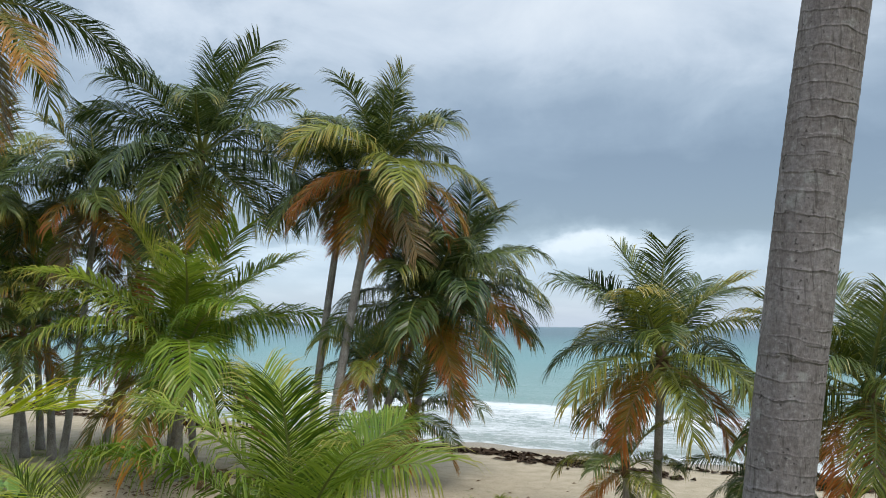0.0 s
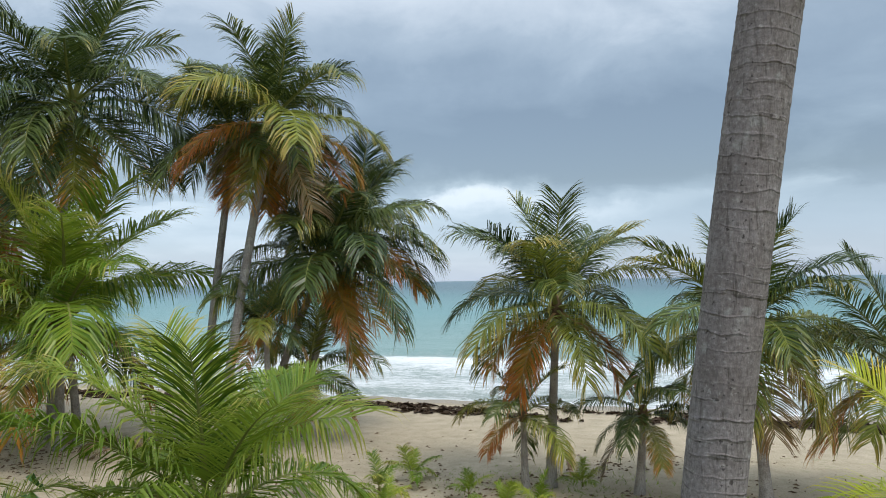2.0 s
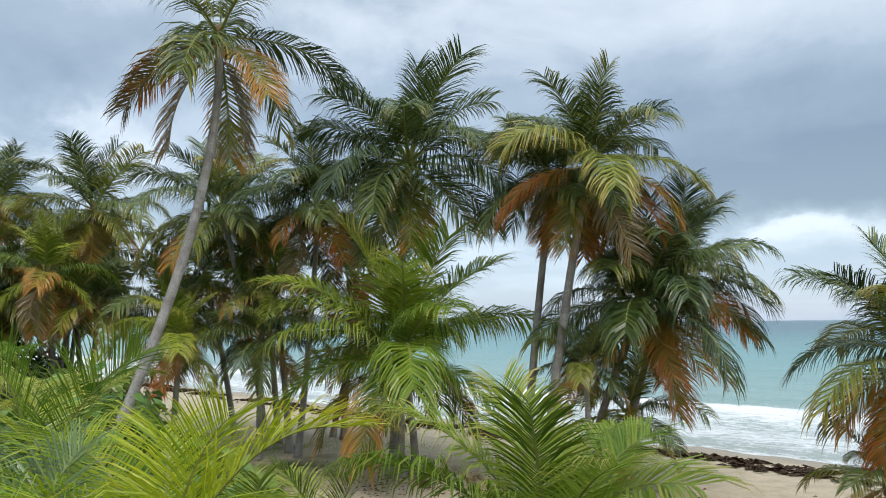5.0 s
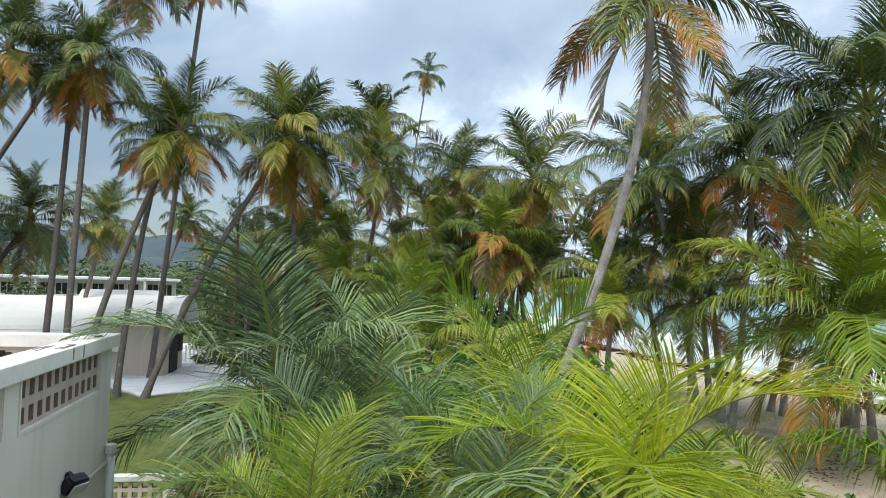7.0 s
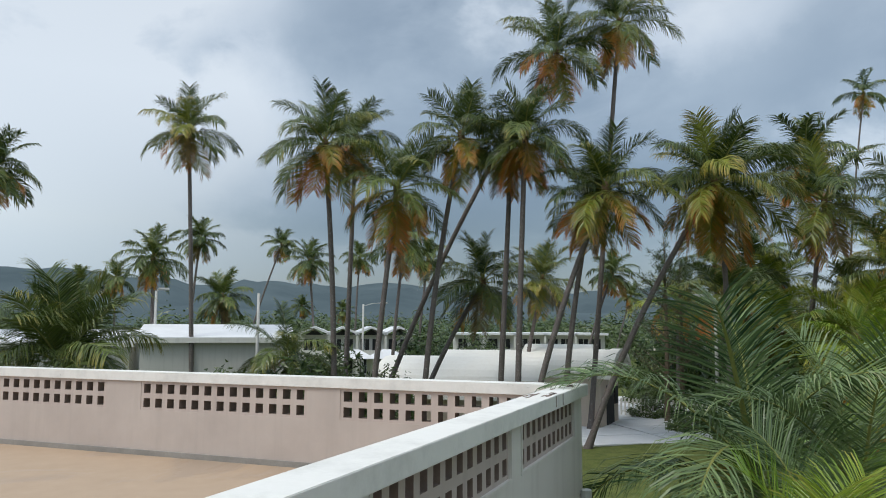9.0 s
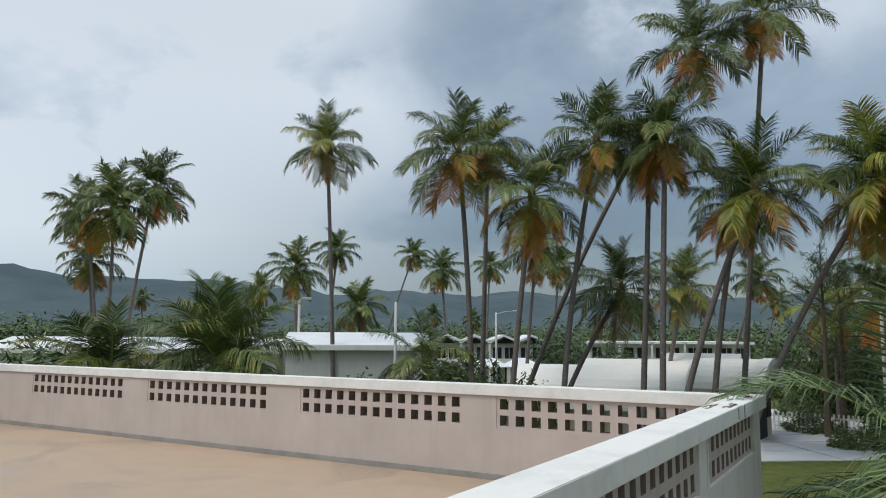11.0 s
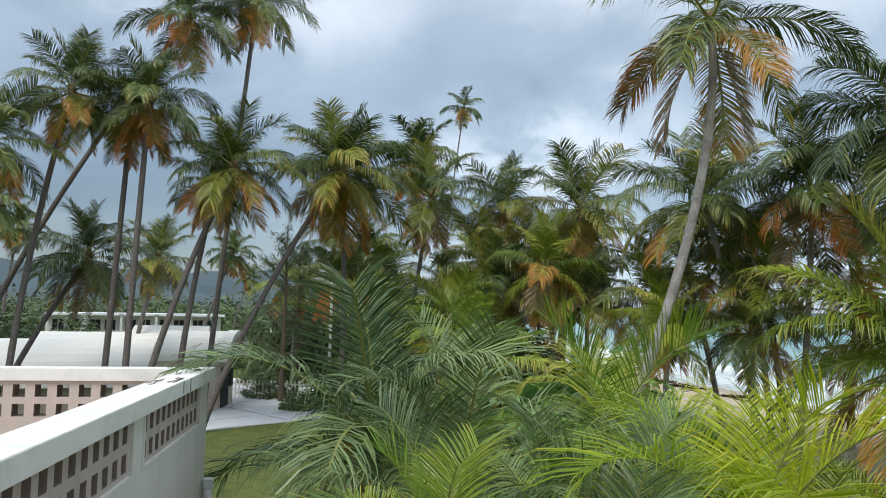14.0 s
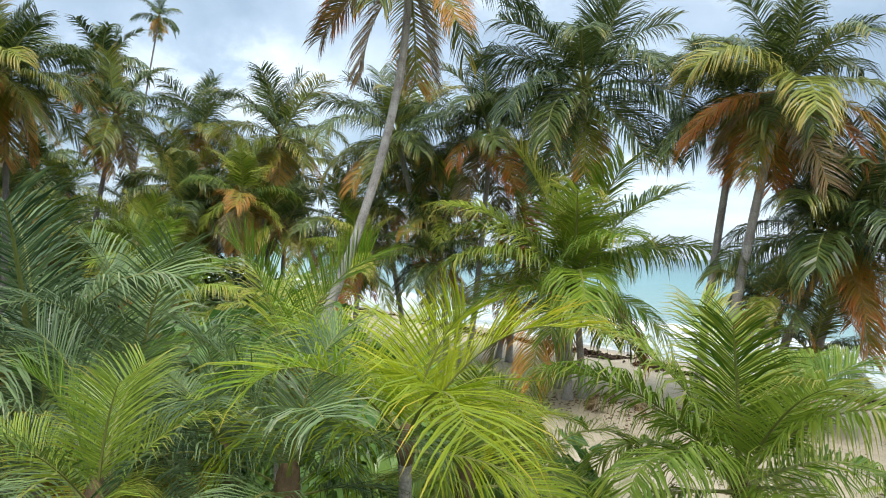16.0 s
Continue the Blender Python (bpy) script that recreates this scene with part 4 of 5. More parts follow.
palm((-6.48, 3.73), (-6.48, 3.73, 2.66), 0.70, "young", "near", 8, 0.09, 0, 10, 213, group="young palms", leaf="deep", high=60, airy=1.05, up=1.0, curl=2.4, stiff=0.55)
palm((6.22, 5.80), (6.22, 5.80, 2.47), 1.50, "young", "near", 10, 0.09, 0, 8, 214, "bright lime-yellow young palm with stiff fronds", "young palms", leaf="lime", high=80, airy=1.05, up=1.0, curl=2.4, stiff=0.55)
palm((-20.70, -4.67), (-20.70, -4.67, 3.9), 1.95, "young", "mid", 22, 0.09, 0.0, 22, 215, "green feather palm rising behind the parapet", "feather palms", leaf="deep", high=84, airy=1.25, up=1.2, stiff=1.2)
palm((-21.85, -7.93), (-21.85, -7.93, 3.71), 2.00, "young", "mid", 18, 0.09, 0.0, 0, 216, "green feather palm rising behind the parapet", "feather palms", leaf="green", high=78, airy=1.0, up=1.0)
palm((-34.14, 1.36), (-34.14, 1.36, 3.62), 2.20, "young", "mid", 14, 0.09, 0.05, -30, 217, "green feather palm rising behind the parapet", "feather palms", leaf="deep", high=70, airy=1.0, up=1.0)


# ---- the house terrace beside the camera ----
K, U, V = Vector((-8.644, 3.772, 0)), Vector((0.8142, -0.5806, 0)), Vector((-0.5806, -0.8142, 0))


def frame_of(origin, x, y):
    z = x.cross(y)
    return Matrix(((x.x, y.x, z.x, origin.x), (x.y, y.y, z.y, origin.y), (x.z, y.z, z.z, origin.z), (0, 0, 0, 1)))


def block_mesh(w, h, depth, hw, hh):
    """One pierced block: a square ring with a through hole."""
    bm = bmesh.new()
    o = [(-w / 2, -h / 2), (w / 2, -h / 2), (w / 2, h / 2), (-w / 2, h / 2)]
    i = [(-hw / 2, -hh / 2), (hw / 2, -hh / 2), (hw / 2, hh / 2), (-hw / 2, hh / 2)]
    lay = [[bm.verts.new((x, y, z)) for x, z in ring] for y in (0, depth) for ring in (o, i)]
    of, if_, ob_, ib = lay
    for k in range(4):
        n = (k + 1) % 4
        bm.faces.new((of[k], of[n], if_[n], if_[k]))
        bm.faces.new((ob_[k], ib[k], ib[n], ob_[n]))
        # the sides of the hole take the second, darker brown material
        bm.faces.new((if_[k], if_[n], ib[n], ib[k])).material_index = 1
        bm.faces.new((of[k], ob_[k], ob_[n], of[n]))
    bmesh.ops.recalc_face_normals(bm, faces=bm.faces)
    me = bpy.data.meshes.new("block")
    bm.to_mesh(me)
    bm.free()
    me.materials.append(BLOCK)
    me.materials.append(BROWNBLOCK)
    return me


FLOOR_Z, SILL_Z, HEAD_Z, CAP_Z = 3.06, 3.72, 4.14, 4.285
pierced = []


def parapet(name, m, length, panels, count, label, face, thick=0.2):
    """House wall with a parapet of pierced block panels. Local x along, y inward, z up."""
    wall = new(name)
    wall.matrix_basis = m
    tagged(wall, label, "wall", kind="structure")
    part("wall_face", box((0, 0, -0.1), (length, thick, SILL_Z)), face, wall)
    edges = [0.0] + [e for p in panels for e in p] + [length]
    for a, b in zip(edges[::2], edges[1::2]):
        if b - a > 0.01:
            part("pier", box((a, 0, SILL_Z), (b, thick, HEAD_Z)), face, wall)
    for a, b in panels:
        # thin rebate framing the panel
        for lo, hi in (((a - 0.03, -0.012, SILL_Z - 0.03), (b + 0.03, -0.002, SILL_Z)), ((a - 0.03, -0.012, SILL_Z), (a, -0.002, HEAD_Z)), ((b, -0.012, SILL_Z), (b + 0.03, -0.002, HEAD_Z))):
            part("panel_ledge", box(lo, hi), face, wall)
        pierced.append((wall, a, b, round((b - a) / count)))
    return wall


def cap_strip(name, m, lo, hi):
    bm = box(lo, hi, 0.005)
    return tagged(part(name, bm, WHITECAP, None, m=m), "white painted concrete coping with chipped stains", "coping", kind="structure")


NEAR_LEN = 13.0
near_m, far_m = frame_of(K + U * NEAR_LEN, -U, V), frame_of(K + V * 0.2, V, U)
parapet("wall_near", near_m, 13.0, [(1.60, 4.00), (4.40, 6.90), (7.32, 9.89), (10.24, 12.51)], 0.209, "pale rendered house wall topped by pierced block panels", OUTER)
parapet("wall_far", far_m, 15.8, [(0.28, 3.01), (3.52, 6.41), (7.09, 10.02), (10.70, 13.60)], 0.2235, "pinkish rendered parapet wall with pierced block panels", PINK)
cap_strip("trim_coping_near", near_m, (0.0, -0.07, HEAD_Z + 0.004), (13.07, 0.23, CAP_Z))
cap_strip("trim_coping_far", far_m, (0.035, -0.07, HEAD_Z + 0.004), (15.8, 0.23, CAP_Z - 0.003))


def coping_flakes():
    """Dark joints and flaked paint on the coping near the corner."""
    ob = empty("coping_flakes", near_m, "dark joint and flaked paint on the white coping", "paint flakes")
    rnd = random.Random(4)
    part("joint", box((11.62, -0.074, HEAD_Z + 0.02), (11.645, -0.069, CAP_Z - 0.005)), BROWNBLOCK, ob)
    part("joint", box((11.30, -0.0735, HEAD_Z + 0.03), (11.325, -0.069, CAP_Z - 0.004)), BROWNBLOCK, ob)
    for x0, y0, n in ((11.5, 0.02, 7), (12.3, 0.0, 5), (10.9, 0.1, 3)):
        for i in range(n):
            bm = bmesh.new()
            cx, cy = x0 + rnd.uniform(-0.45, 0.45), y0 + rnd.uniform(-0.06, 0.14)
            ring = [bm.verts.new((cx + math.cos(k * 1.047) * rnd.uniform(0.05, 0.2), cy + math.sin(k * 1.047) * rnd.uniform(0.01, 0.034), CAP_Z + 0.002)) for k in range(6)]
            bm.faces.new(ring)
            part("flake", bm, BROWNBLOCK, ob)
    return ob


coping_flakes()
tagged(part("floor_terrace", box((0.0, 0.2, FLOOR_Z - 0.2), (12.8, 15.8, FLOOR_Z)), FLOORMAT, None, m=near_m), "peach-coloured terrace floor coating with damp stains", "floor", kind="structure")
tagged(part("baseboard_far", box((0.004, 0.2, FLOOR_Z), (15.6, 0.235, FLOOR_Z + 0.075)), GREYTRIM, None, m=far_m), "grey cement skirting at the foot of the parapet", "skirting", kind="structure")
tagged(part("baseboard_near", box((0.0, 0.2, FLOOR_Z), (12.76, 0.235, FLOOR_Z + 0.075)), GREYTRIM, None, m=near_m), "grey cement skirting at the foot of the parapet", "skirting", kind="structure")
tagged(part("wall_end", box((-0.2, 0.0, -0.1), (0.0, 15.8, 4.2)), PINK, None, m=near_m), "plain pinkish rendered house wall", "wall", kind="structure")
tagged(part("wall_back", box((0.0, 15.8, -0.1), (12.8, 16.0, 4.2)), PINK, None, m=near_m), "plain pinkish rendered house wall", "wall", kind="structure")
tagged(part("balcony_floor", box((0.0, -2.9, 3.0), (5.4, -0.002, 3.2)), FLOORMAT, None, m=near_m), "plain balcony slab beside the terrace", "floor", kind="structure")


def flood_light(m):
    ob = empty("flood_light", m, "small black flood lamp on the house wall", "lamp")
    part("bracket", box((-0.03, -0.06, -0.05), (0.03, 0.0, 0.05), 0.005), BLACKP, ob)
    part("housing", box((-0.12, -0.19, -0.085), (0.12, -0.06, 0.085), 0.025), BLACKP, ob)
    part("lens", box((-0.1, -0.2, -0.065), (0.1, -0.185, 0.06), 0.004), LENS, ob, "pale glass lamp lens")
    return ob


flood_light(near_m @ pose(11.5, 0.0, 3.07, 35, 0, -25))


def drain_pipe(m):
    ob = empty("drain_pipe", m, "white plastic pipe running down the house corner", "pipe")
    part("pipe", tube([(0, -0.07, 0), (0, -0.07, 1.5), (0, -0.07, 3.02)], 0.05, 12), PVC, ob, smooth=True)
    part("cap", tube([(0, -0.07, 2.97), (0, -0.07, 3.06), (0, -0.07, 3.07)], [0.065, 0.065, 0.05], 12), PVC, ob)
    part("clip", box((-0.07, -0.1, 2.0), (0.07, 0.0, 2.04)), PVC, ob)
    return ob


drain_pipe(near_m @ pose(12.86, 0, 0))


def wall_conduit(m):
    ob = empty("conduit", m, "thin white conduit fixed along the house wall", "pipe")
    part("tube", tube([(0.2, -0.04, 2.80), (6, -0.04, 2.83), (12.8, -0.04, 2.88)], 0.018, 8), PVC, ob, smooth=True)
    return ob


wall_conduit(near_m)


# ---- houses inland ----
def gable_house(origin, along, length, depth, wall_h, ridge_h, mat, label, over=0.5):
    """Plain long house with a low white roof."""
    y = Vector((-along.y, along.x, 0))
    ob = empty("house", frame_of(origin, along, y), label, "house", "houses inland")
    part("wall", box((0, 0, -0.1), (length, depth, wall_h)), GREYWALL, ob)
    bm = bmesh.new()
    t = 0.16
    prof = [(-over, wall_h - 0.02), (depth / 2, ridge_h), (depth + over, wall_h - 0.02), (depth + over, wall_h - 0.02 + t), (depth / 2, ridge_h + t), (-over, wall_h - 0.02 + t)]
    ends = [[bm.verts.new((x, a, b)) for a, b in prof] for x in (-over, length + over)]
    bm.faces.new(ends[0])
    bm.faces.new(ends[1][::-1])
    for k in range(6):
        bm.faces.new((ends[0][k], ends[0][(k + 1) % 6], ends[1][(k + 1) % 6], ends[1][k]))
    part("roof", bm, WHITEROOF, ob, "white coated low-pitched roof")
    part("fascia", box((-over, -over - 0.05, wall_h - 0.18), (length + over, -over - 0.004, wall_h + 0.1)), OFFWHITE, ob)
    return ob


def gable_end(ob, x, step):
    g = bmesh.new()
    tri = [g.verts.new((px, -0.5, pz)) for px, pz in ((x + 0.5, 4.21), (x + step / 2, 4.74), (x + step - 0.5, 4.21))]
    back = [g.verts.new((v.co.x, -0.4, v.co.z)) for v in tri]
    g.faces.new(tri)
    g.faces.new(back[::-1])
    for k in range(3):
        g.faces.new((tri[k], tri[(k + 1) % 3], back[(k + 1) % 3], back[k]))
    # shade under the roof edge, put in as a near-black triangle
    part("gable", g, DARK, ob, "gable with the roof's shade painted dark")


def wing(origin, along, length, units, label, gabled=True):
    """Two-storey terrace wing: paired gables, dark windows, balconies."""
    y = Vector((-along.y, along.x, 0))
    ob = empty("house", frame_of(origin, along, y), label, "house", "houses inland")
    part("wall", box((0, 0, -0.1), (length, 9, 4.2)), OFFWHITE, ob)
    step = length / units
    for i in range(units):
        x = i * step
        bm = bmesh.new()
        peak = 4.85 if gabled else 4.22
        prof = [(x - 0.2, 4.2), (x + step / 2, peak), (x + step + 0.2, 4.2)]
        a = [bm.verts.new((px, -1.2, pz)) for px, pz in prof] + [bm.verts.new((px, -1.2, pz + 0.22)) for px, pz in prof[::-1]]
        b = [bm.verts.new((v.co.x, 9.4, v.co.z)) for v in a]
        bm.faces.new(a)
        bm.faces.new(b[::-1])
        for k in range(6):
            bm.faces.new((a[k], a[(k + 1) % 6], b[(k + 1) % 6], b[k]))
        part("roof", bm, WHITEROOF, ob, "white gabled roof")
        if gabled:
            gable_end(ob, x, step)
        for fx in (0.14, 0.56):
            w = part("window", box((x + step * fx, -0.06, 2.7), (x + step * (fx + 0.3), -0.004, 3.8)), DARK, ob, "dark window opening")
            part("window_frame", box((x + step * (fx + 0.14), -0.09, 2.7), (x + step * (fx + 0.16), -0.064, 3.8)), OFFWHITE, w)
            w = part("window", box((x + step * fx, -0.06, 0.5), (x + step * (fx + 0.3), -0.004, 1.9)), DARK, ob, "dark window opening")
        part("balcony", box((x + 0.15, -1.1, 2.0), (x + step - 0.15, -0.004, 2.2)), OFFWHITE, ob)
        part("railing", box((x + 0.15, -1.1, 2.2), (x + step - 0.15, -1.0, 2.75)), OFFWHITE, ob)
        part("post", box((x - 0.1, -1.15, 0), (x + 0.1, -0.95, 4.2)), OFFWHITE, ob)
    return ob


def direction(a, b):
    d = Vector((b[0] - a[0], b[1] - a[1], 0))
    return d.normalized(), d.length


# long white-roofed block behind the terrace
gable_house(Vector((-44.2, -6.0, 0)), Vector((0.0, 1, 0)), 8.0, 7, 4.25, 4.95, GREYWALL, "long pale grey building with a white coated roof", 0.3)
gable_house(Vector((-47.5, -24.0, 0)), Vector((0.0, 1, 0)), 17.0, 7, 3.95, 4.6, GREYWALL, "long pale grey building with a white coated roof", 0.3)
wing(Vector((-74.5, 4.5, 0)), Vector((0.1, 1, 0)).normalized(), 11.0, 4, "two-storey white terrace houses with gabled roofs")
wing(Vector((-78, 21.0, 0)), Vector((0.3, 1, 0)).normalized(), 16.0, 5, "two-storey white terrace block with a flat roof", False)


def pavilion(origin):
    ob = empty("pavilion", Matrix.Translation(origin), "small open pavilion with a white hipped roof", "pavilion")
    bm = bmesh.new()
    for i in range(2):
        lo = [bm.verts.new((x, y + i * 2.4, 2.75)) for x, y in ((-1.6, -1.3), (1.6, -1.3), (1.6, 1.3), (-1.6, 1.3))]
        hi = [bm.verts.new((x, y + i * 2.4, 3.35)) for x, y in ((-0.5, -0.3), (0.5, -0.3), (0.5, 0.3), (-0.5, 0.3))]
        bm.faces.new(hi)
        bm.faces.new(lo[::-1])
        for k in range(4):
            bm.faces.new((lo[k], lo[(k + 1) % 4], hi[(k + 1) % 4], hi[k]))
    part("roof", bm, WHITEROOF, ob)
    for x, y in ((-1.4, -1.1), (1.4, -1.1), (-1.4, 1.2), (1.4, 1.2), (-1.4, 3.5), (1.4, 3.5)):
        part("post", box((x - 0.12, y - 0.12, -0.1), (x + 0.12, y + 0.12, 2.8)), OFFWHITE, ob)
    return ob


pavilion(Vector((-54.6, 7.2, 0)))


def shell_house():
    """Low house under a cream concrete barrel shell, with a stepped back and an arched beige porch."""
    o, along = Vector((-41.5, 6.6, 0)), direction((-41.5, 6.6), (-37.2, 14.8))[0]
    y = Vector((-along.y, along.x, 0))
    ob = empty("shell_house", frame_of(o, along, y), "low house under cream concrete barrel roofs", "house", "houses inland")

    def vault(name, x0, x1, y0, depth, spring, rise, mat, thick=0.18, seg=16):
        bm = bmesh.new()
        rows = []
        for x in (x0, x1):
            out = [(y0 + depth / 2 - math.cos(math.pi * k / seg) * depth / 2, spring + math.sin(math.pi * k / seg) * rise) for k in range(seg + 1)]
            inn = [(y0 + depth / 2 - math.cos(math.pi * k / seg) * (depth / 2 - thick), spring + math.sin(math.pi * k / seg) * (rise - thick)) for k in range(seg, -1, -1)]
            rows.append([bm.verts.new((x, a, b)) for a, b in out + inn])
        n = len(rows[0])
        for k in range(n):
            bm.faces.new((rows[0][k], rows[0][(k + 1) % n], rows[1][(k + 1) % n], rows[1][k]))
        for r in rows:
            for k in range(seg):
                bm.faces.new((r[k], r[k + 1], r[n - 2 - k], r[n - 1 - k]))
        part(name, bm, mat, ob)
    vault("roof_shell", 0.0, 10.2, -1.0, 7.0, 1.2, 2.15, CREAM)
    vault("roof_shell", 3.0, 10.0, 1.6, 6.0, 1.7, 1.95, CREAM)
    vault("roof_shell", 7.6, 11.6, 3.0, 6.0, 1.9, 2.1, CREAM)
    part("wall", box((0.5, -0.6, -0.1), (9.9, 5.6, 2.2)), BEIGE, ob)
    return ob


shell_house()


def porch(origin, along):
    y = Vector((-along.y, along.x, 0))
    ob = empty("arched_porch", frame_of(origin, along, y), "beige arched concrete porch with a thick moulded rim", "porch")
    seg = 14
    for name, x0, x1, r0, r1, mat in (("shell", -3.2, 0, 1.75, 1.95, CREAM), ("rim", -0.02, 0.5, 1.68, 2.03, CREAM)):
        bm = bmesh.new()
        rows = []
        for x in (x0, x1):
            out = [(-math.cos(math.pi * k / seg) * r1 * 1.05, 2.45 + math.sin(math.pi * k / seg) * r1 * 0.72) for k in range(seg + 1)]
            inn = [(-math.cos(math.pi * k / seg) * r0 * 1.05, 2.45 + math.sin(math.pi * k / seg) * r0 * 0.72) for k in range(seg, -1, -1)]
            rows.append([bm.verts.new((x, a, b)) for a, b in out + inn])
        n = len(rows[0])
        for k in range(n):
            bm.faces.new((rows[0][k], rows[0][(k + 1) % n], rows[1][(k + 1) % n], rows[1][k]))
        for r in rows:
            for k in range(seg):
                bm.faces.new((r[k], r[k + 1], r[n - 2 - k], r[n - 1 - k]))
        part(name, bm, mat, ob)
    part("wall", box((-3.1, -1.75, -0.1), (-0.2, 1.75, 2.5)), BEIGE, ob)
    part("doorway", box((-0.196, -0.7, 0.0), (-0.15, 0.7, 2.05)), DARK, ob, "dark doorway")
    part("window", box((-0.196, 0.9, 1.0), (-0.15, 1.6, 1.9)), DARK, ob, "dark window")
    return ob


porch(Vector((-35.9, 18.1, 0)), Vector((0.66, 0.75, 0)).normalized())


def lamp_post(x, y, h, arm, label):
    ob = empty("street_lamp", Matrix.Translation((x, y, 0)), label, "street lamp", "street lamps")
    part("pole", tube([(0, 0, -0.1), (0, 0, h / 2), (0, 0, h)], [0.11, 0.09, 0.07], 8), POLE, ob, smooth=True)
    if arm:
        part("arm", tube([(0, 0, h - 0.15), (0.1, arm * 0.5, h + 0.05), (0.1, arm, h + 0.1)], 0.03, 6), POLE, ob)
        part("lamp_head", box((-0.06, arm - 0.1, h + 0.04), (0.26, arm + 0.55, h + 0.18), 0.05), POLE, ob)
    return ob


lamp_post(-40.2, 0.2, 6.7, 0, "plain pale concrete utility pole")
lamp_post(-47.8, -5.7, 7.1, 0.2, "pale pole with small lamp fittings")
lamp_post(-59.7, 8.5, 6.8, 1.4, "leaning pale street lamp pole")
lamp_post(-33.5, 22.6, 6.5, -1.2, "street lamp with a pale cobra head")


def yard():
    """Concrete yard cast in long slabs with open joints."""
    ob = tagged(new("pavement"), "pale blue-grey concrete yard slabs with dark joints", "pavement", kind="structure")
    part("bed", box((-50, 13.5, -0.3), (-29.62, 27, 0.0)), GREYTRIM, ob)
    for i in range(8):
        for j in range(3):
            x, y = -50 + i * 2.55, 13.5 + j * 4.5
            part("slab", box((x + 0.04, y + 0.04, 0.0), (x + 2.51, y + 4.46, 0.07 + 0.012 * ((i * 3 + j) % 3)), 0.012), CONCRETE, ob)


yard()


def picket_fence(a, b, h):
    d, ln = direction(a, b)
    ob = empty("picket_fence", frame_of(Vector((a[0], a[1], 0)), d, Vector((-d.y, d.x, 0))), "low white picket fence behind the concrete yard", "fence")
    for z in (0.25, h - 0.25):
        part("rail", box((0, 0.02, z), (ln, 0.06, z + 0.07)), OFFWHITE, ob)
    picket = part("picket", box((-0.045, -0.02, 0.0), (0.045, 0.018, h), 0.008), OFFWHITE, ob).data
    n = int(ln / 0.22)
    for i in range(1, n + 1):
        put("picket", picket, ob, m=Matrix.Translation((i * 0.22, 0, 0)))


picket_fence((-39.5, 20.4), (-35.5, 25.6), 1.0)


# ---- undergrowth and shrubs ----
def leaf_cloud(count, rx, ry, rz, size, seed, round_leaf=True, hollow=0.55):
    """Many small leaves on an uneven mound."""
    rnd = random.Random(seed)
    verts, faces, uvs = [], [], []
    k = 6 if round_leaf else 4
    while len(faces) < count:
        th, cz = rnd.uniform(0, 6.283), rnd.uniform(-0.05, 1)
        d = Vector((math.cos(th) * math.sqrt(max(0, 1 - cz * cz)), math.sin(th) * math.sqrt(max(0, 1 - cz * cz)), cz))
        lump = 1 + 0.38 * noise.noise(d * 2.3 + Vector((seed, 0, 0))) + 0.2 * noise.noise(d * 6 + Vector((0, seed, 0)))
        r = (hollow + (1 - hollow) * rnd.random() ** 0.5) * lump
        if noise.noise(d * 4 + Vector((0, 0, seed * 3.3))) < -0.28:
            continue
        c = Vector((d.x * rx * r, d.y * ry * r, d.z * rz * r))
        nrm = (d + Vector((rnd.uniform(-0.7, 0.7), rnd.uniform(-0.7, 0.7), rnd.uniform(0, 0.8)))).normalized()
        a = nrm.orthogonal().normalized()
        a.rotate(Matrix.Rotation(rnd.uniform(0, 6.28), 3, nrm))
        b = nrm.cross(a)
        s = size * rnd.uniform(0.6, 1.25)
        i0 = len(verts)
        for q in range(k):
            an = 2 * math.pi * q / k
            e = 1.0 if round_leaf else (1.5 if q % 2 == 0 else 0.55)
            verts.append(tuple(c + a * (math.cos(an) * s * e) + b * (math.sin(an) * s * e * 0.9) + nrm * (0.18 * s * math.cos(2 * an))))
            uvs.append((0.5, 0.5 + 0.5 * math.cos(an)))
        faces.append(tuple(range(i0, i0 + k)))
    return verts, faces, uvs


bush_cache = {}


def bush(x, y, rx, rz, kind="broad", seed=1, size=0.09, count=900, label="", z=0.0):
    key = (kind, seed % 4, size, count)
    if key not in bush_cache:
        v, f, u = leaf_cloud(count, 1, 1, 1, size, seed % 4 + 1, kind != "scrub")
        bush_cache[key] = mesh_of("foliage", v, f, [BUSH_LEAF if kind != "scrub" else WOOD_LEAF], u)
    ob = empty("bush", pose(x, y, z - 0.05, 0, 0, seed * 47), label or ("dense broad-leaved sea-grape bush" if kind == "broad" else "dark green scrub shrub"), "bush", "bushes")
    put("foliage", bush_cache[key], ob, m=Matrix.Diagonal((rx, rx, rz, 1)))
    rnd = random.Random(seed)
    for i in range(5):
        a = rnd.uniform(0, 6.28)
        part("stem", tube([(0, 0, 0), (math.cos(a) * rx * 0.25, math.sin(a) * rx * 0.25, rz * 0.4), (math.cos(a) * rx * 0.55, math.sin(a) * rx * 0.55, rz * 0.75)], [0.04, 0.03, 0.012], 5), TWIG, ob)
    return ob


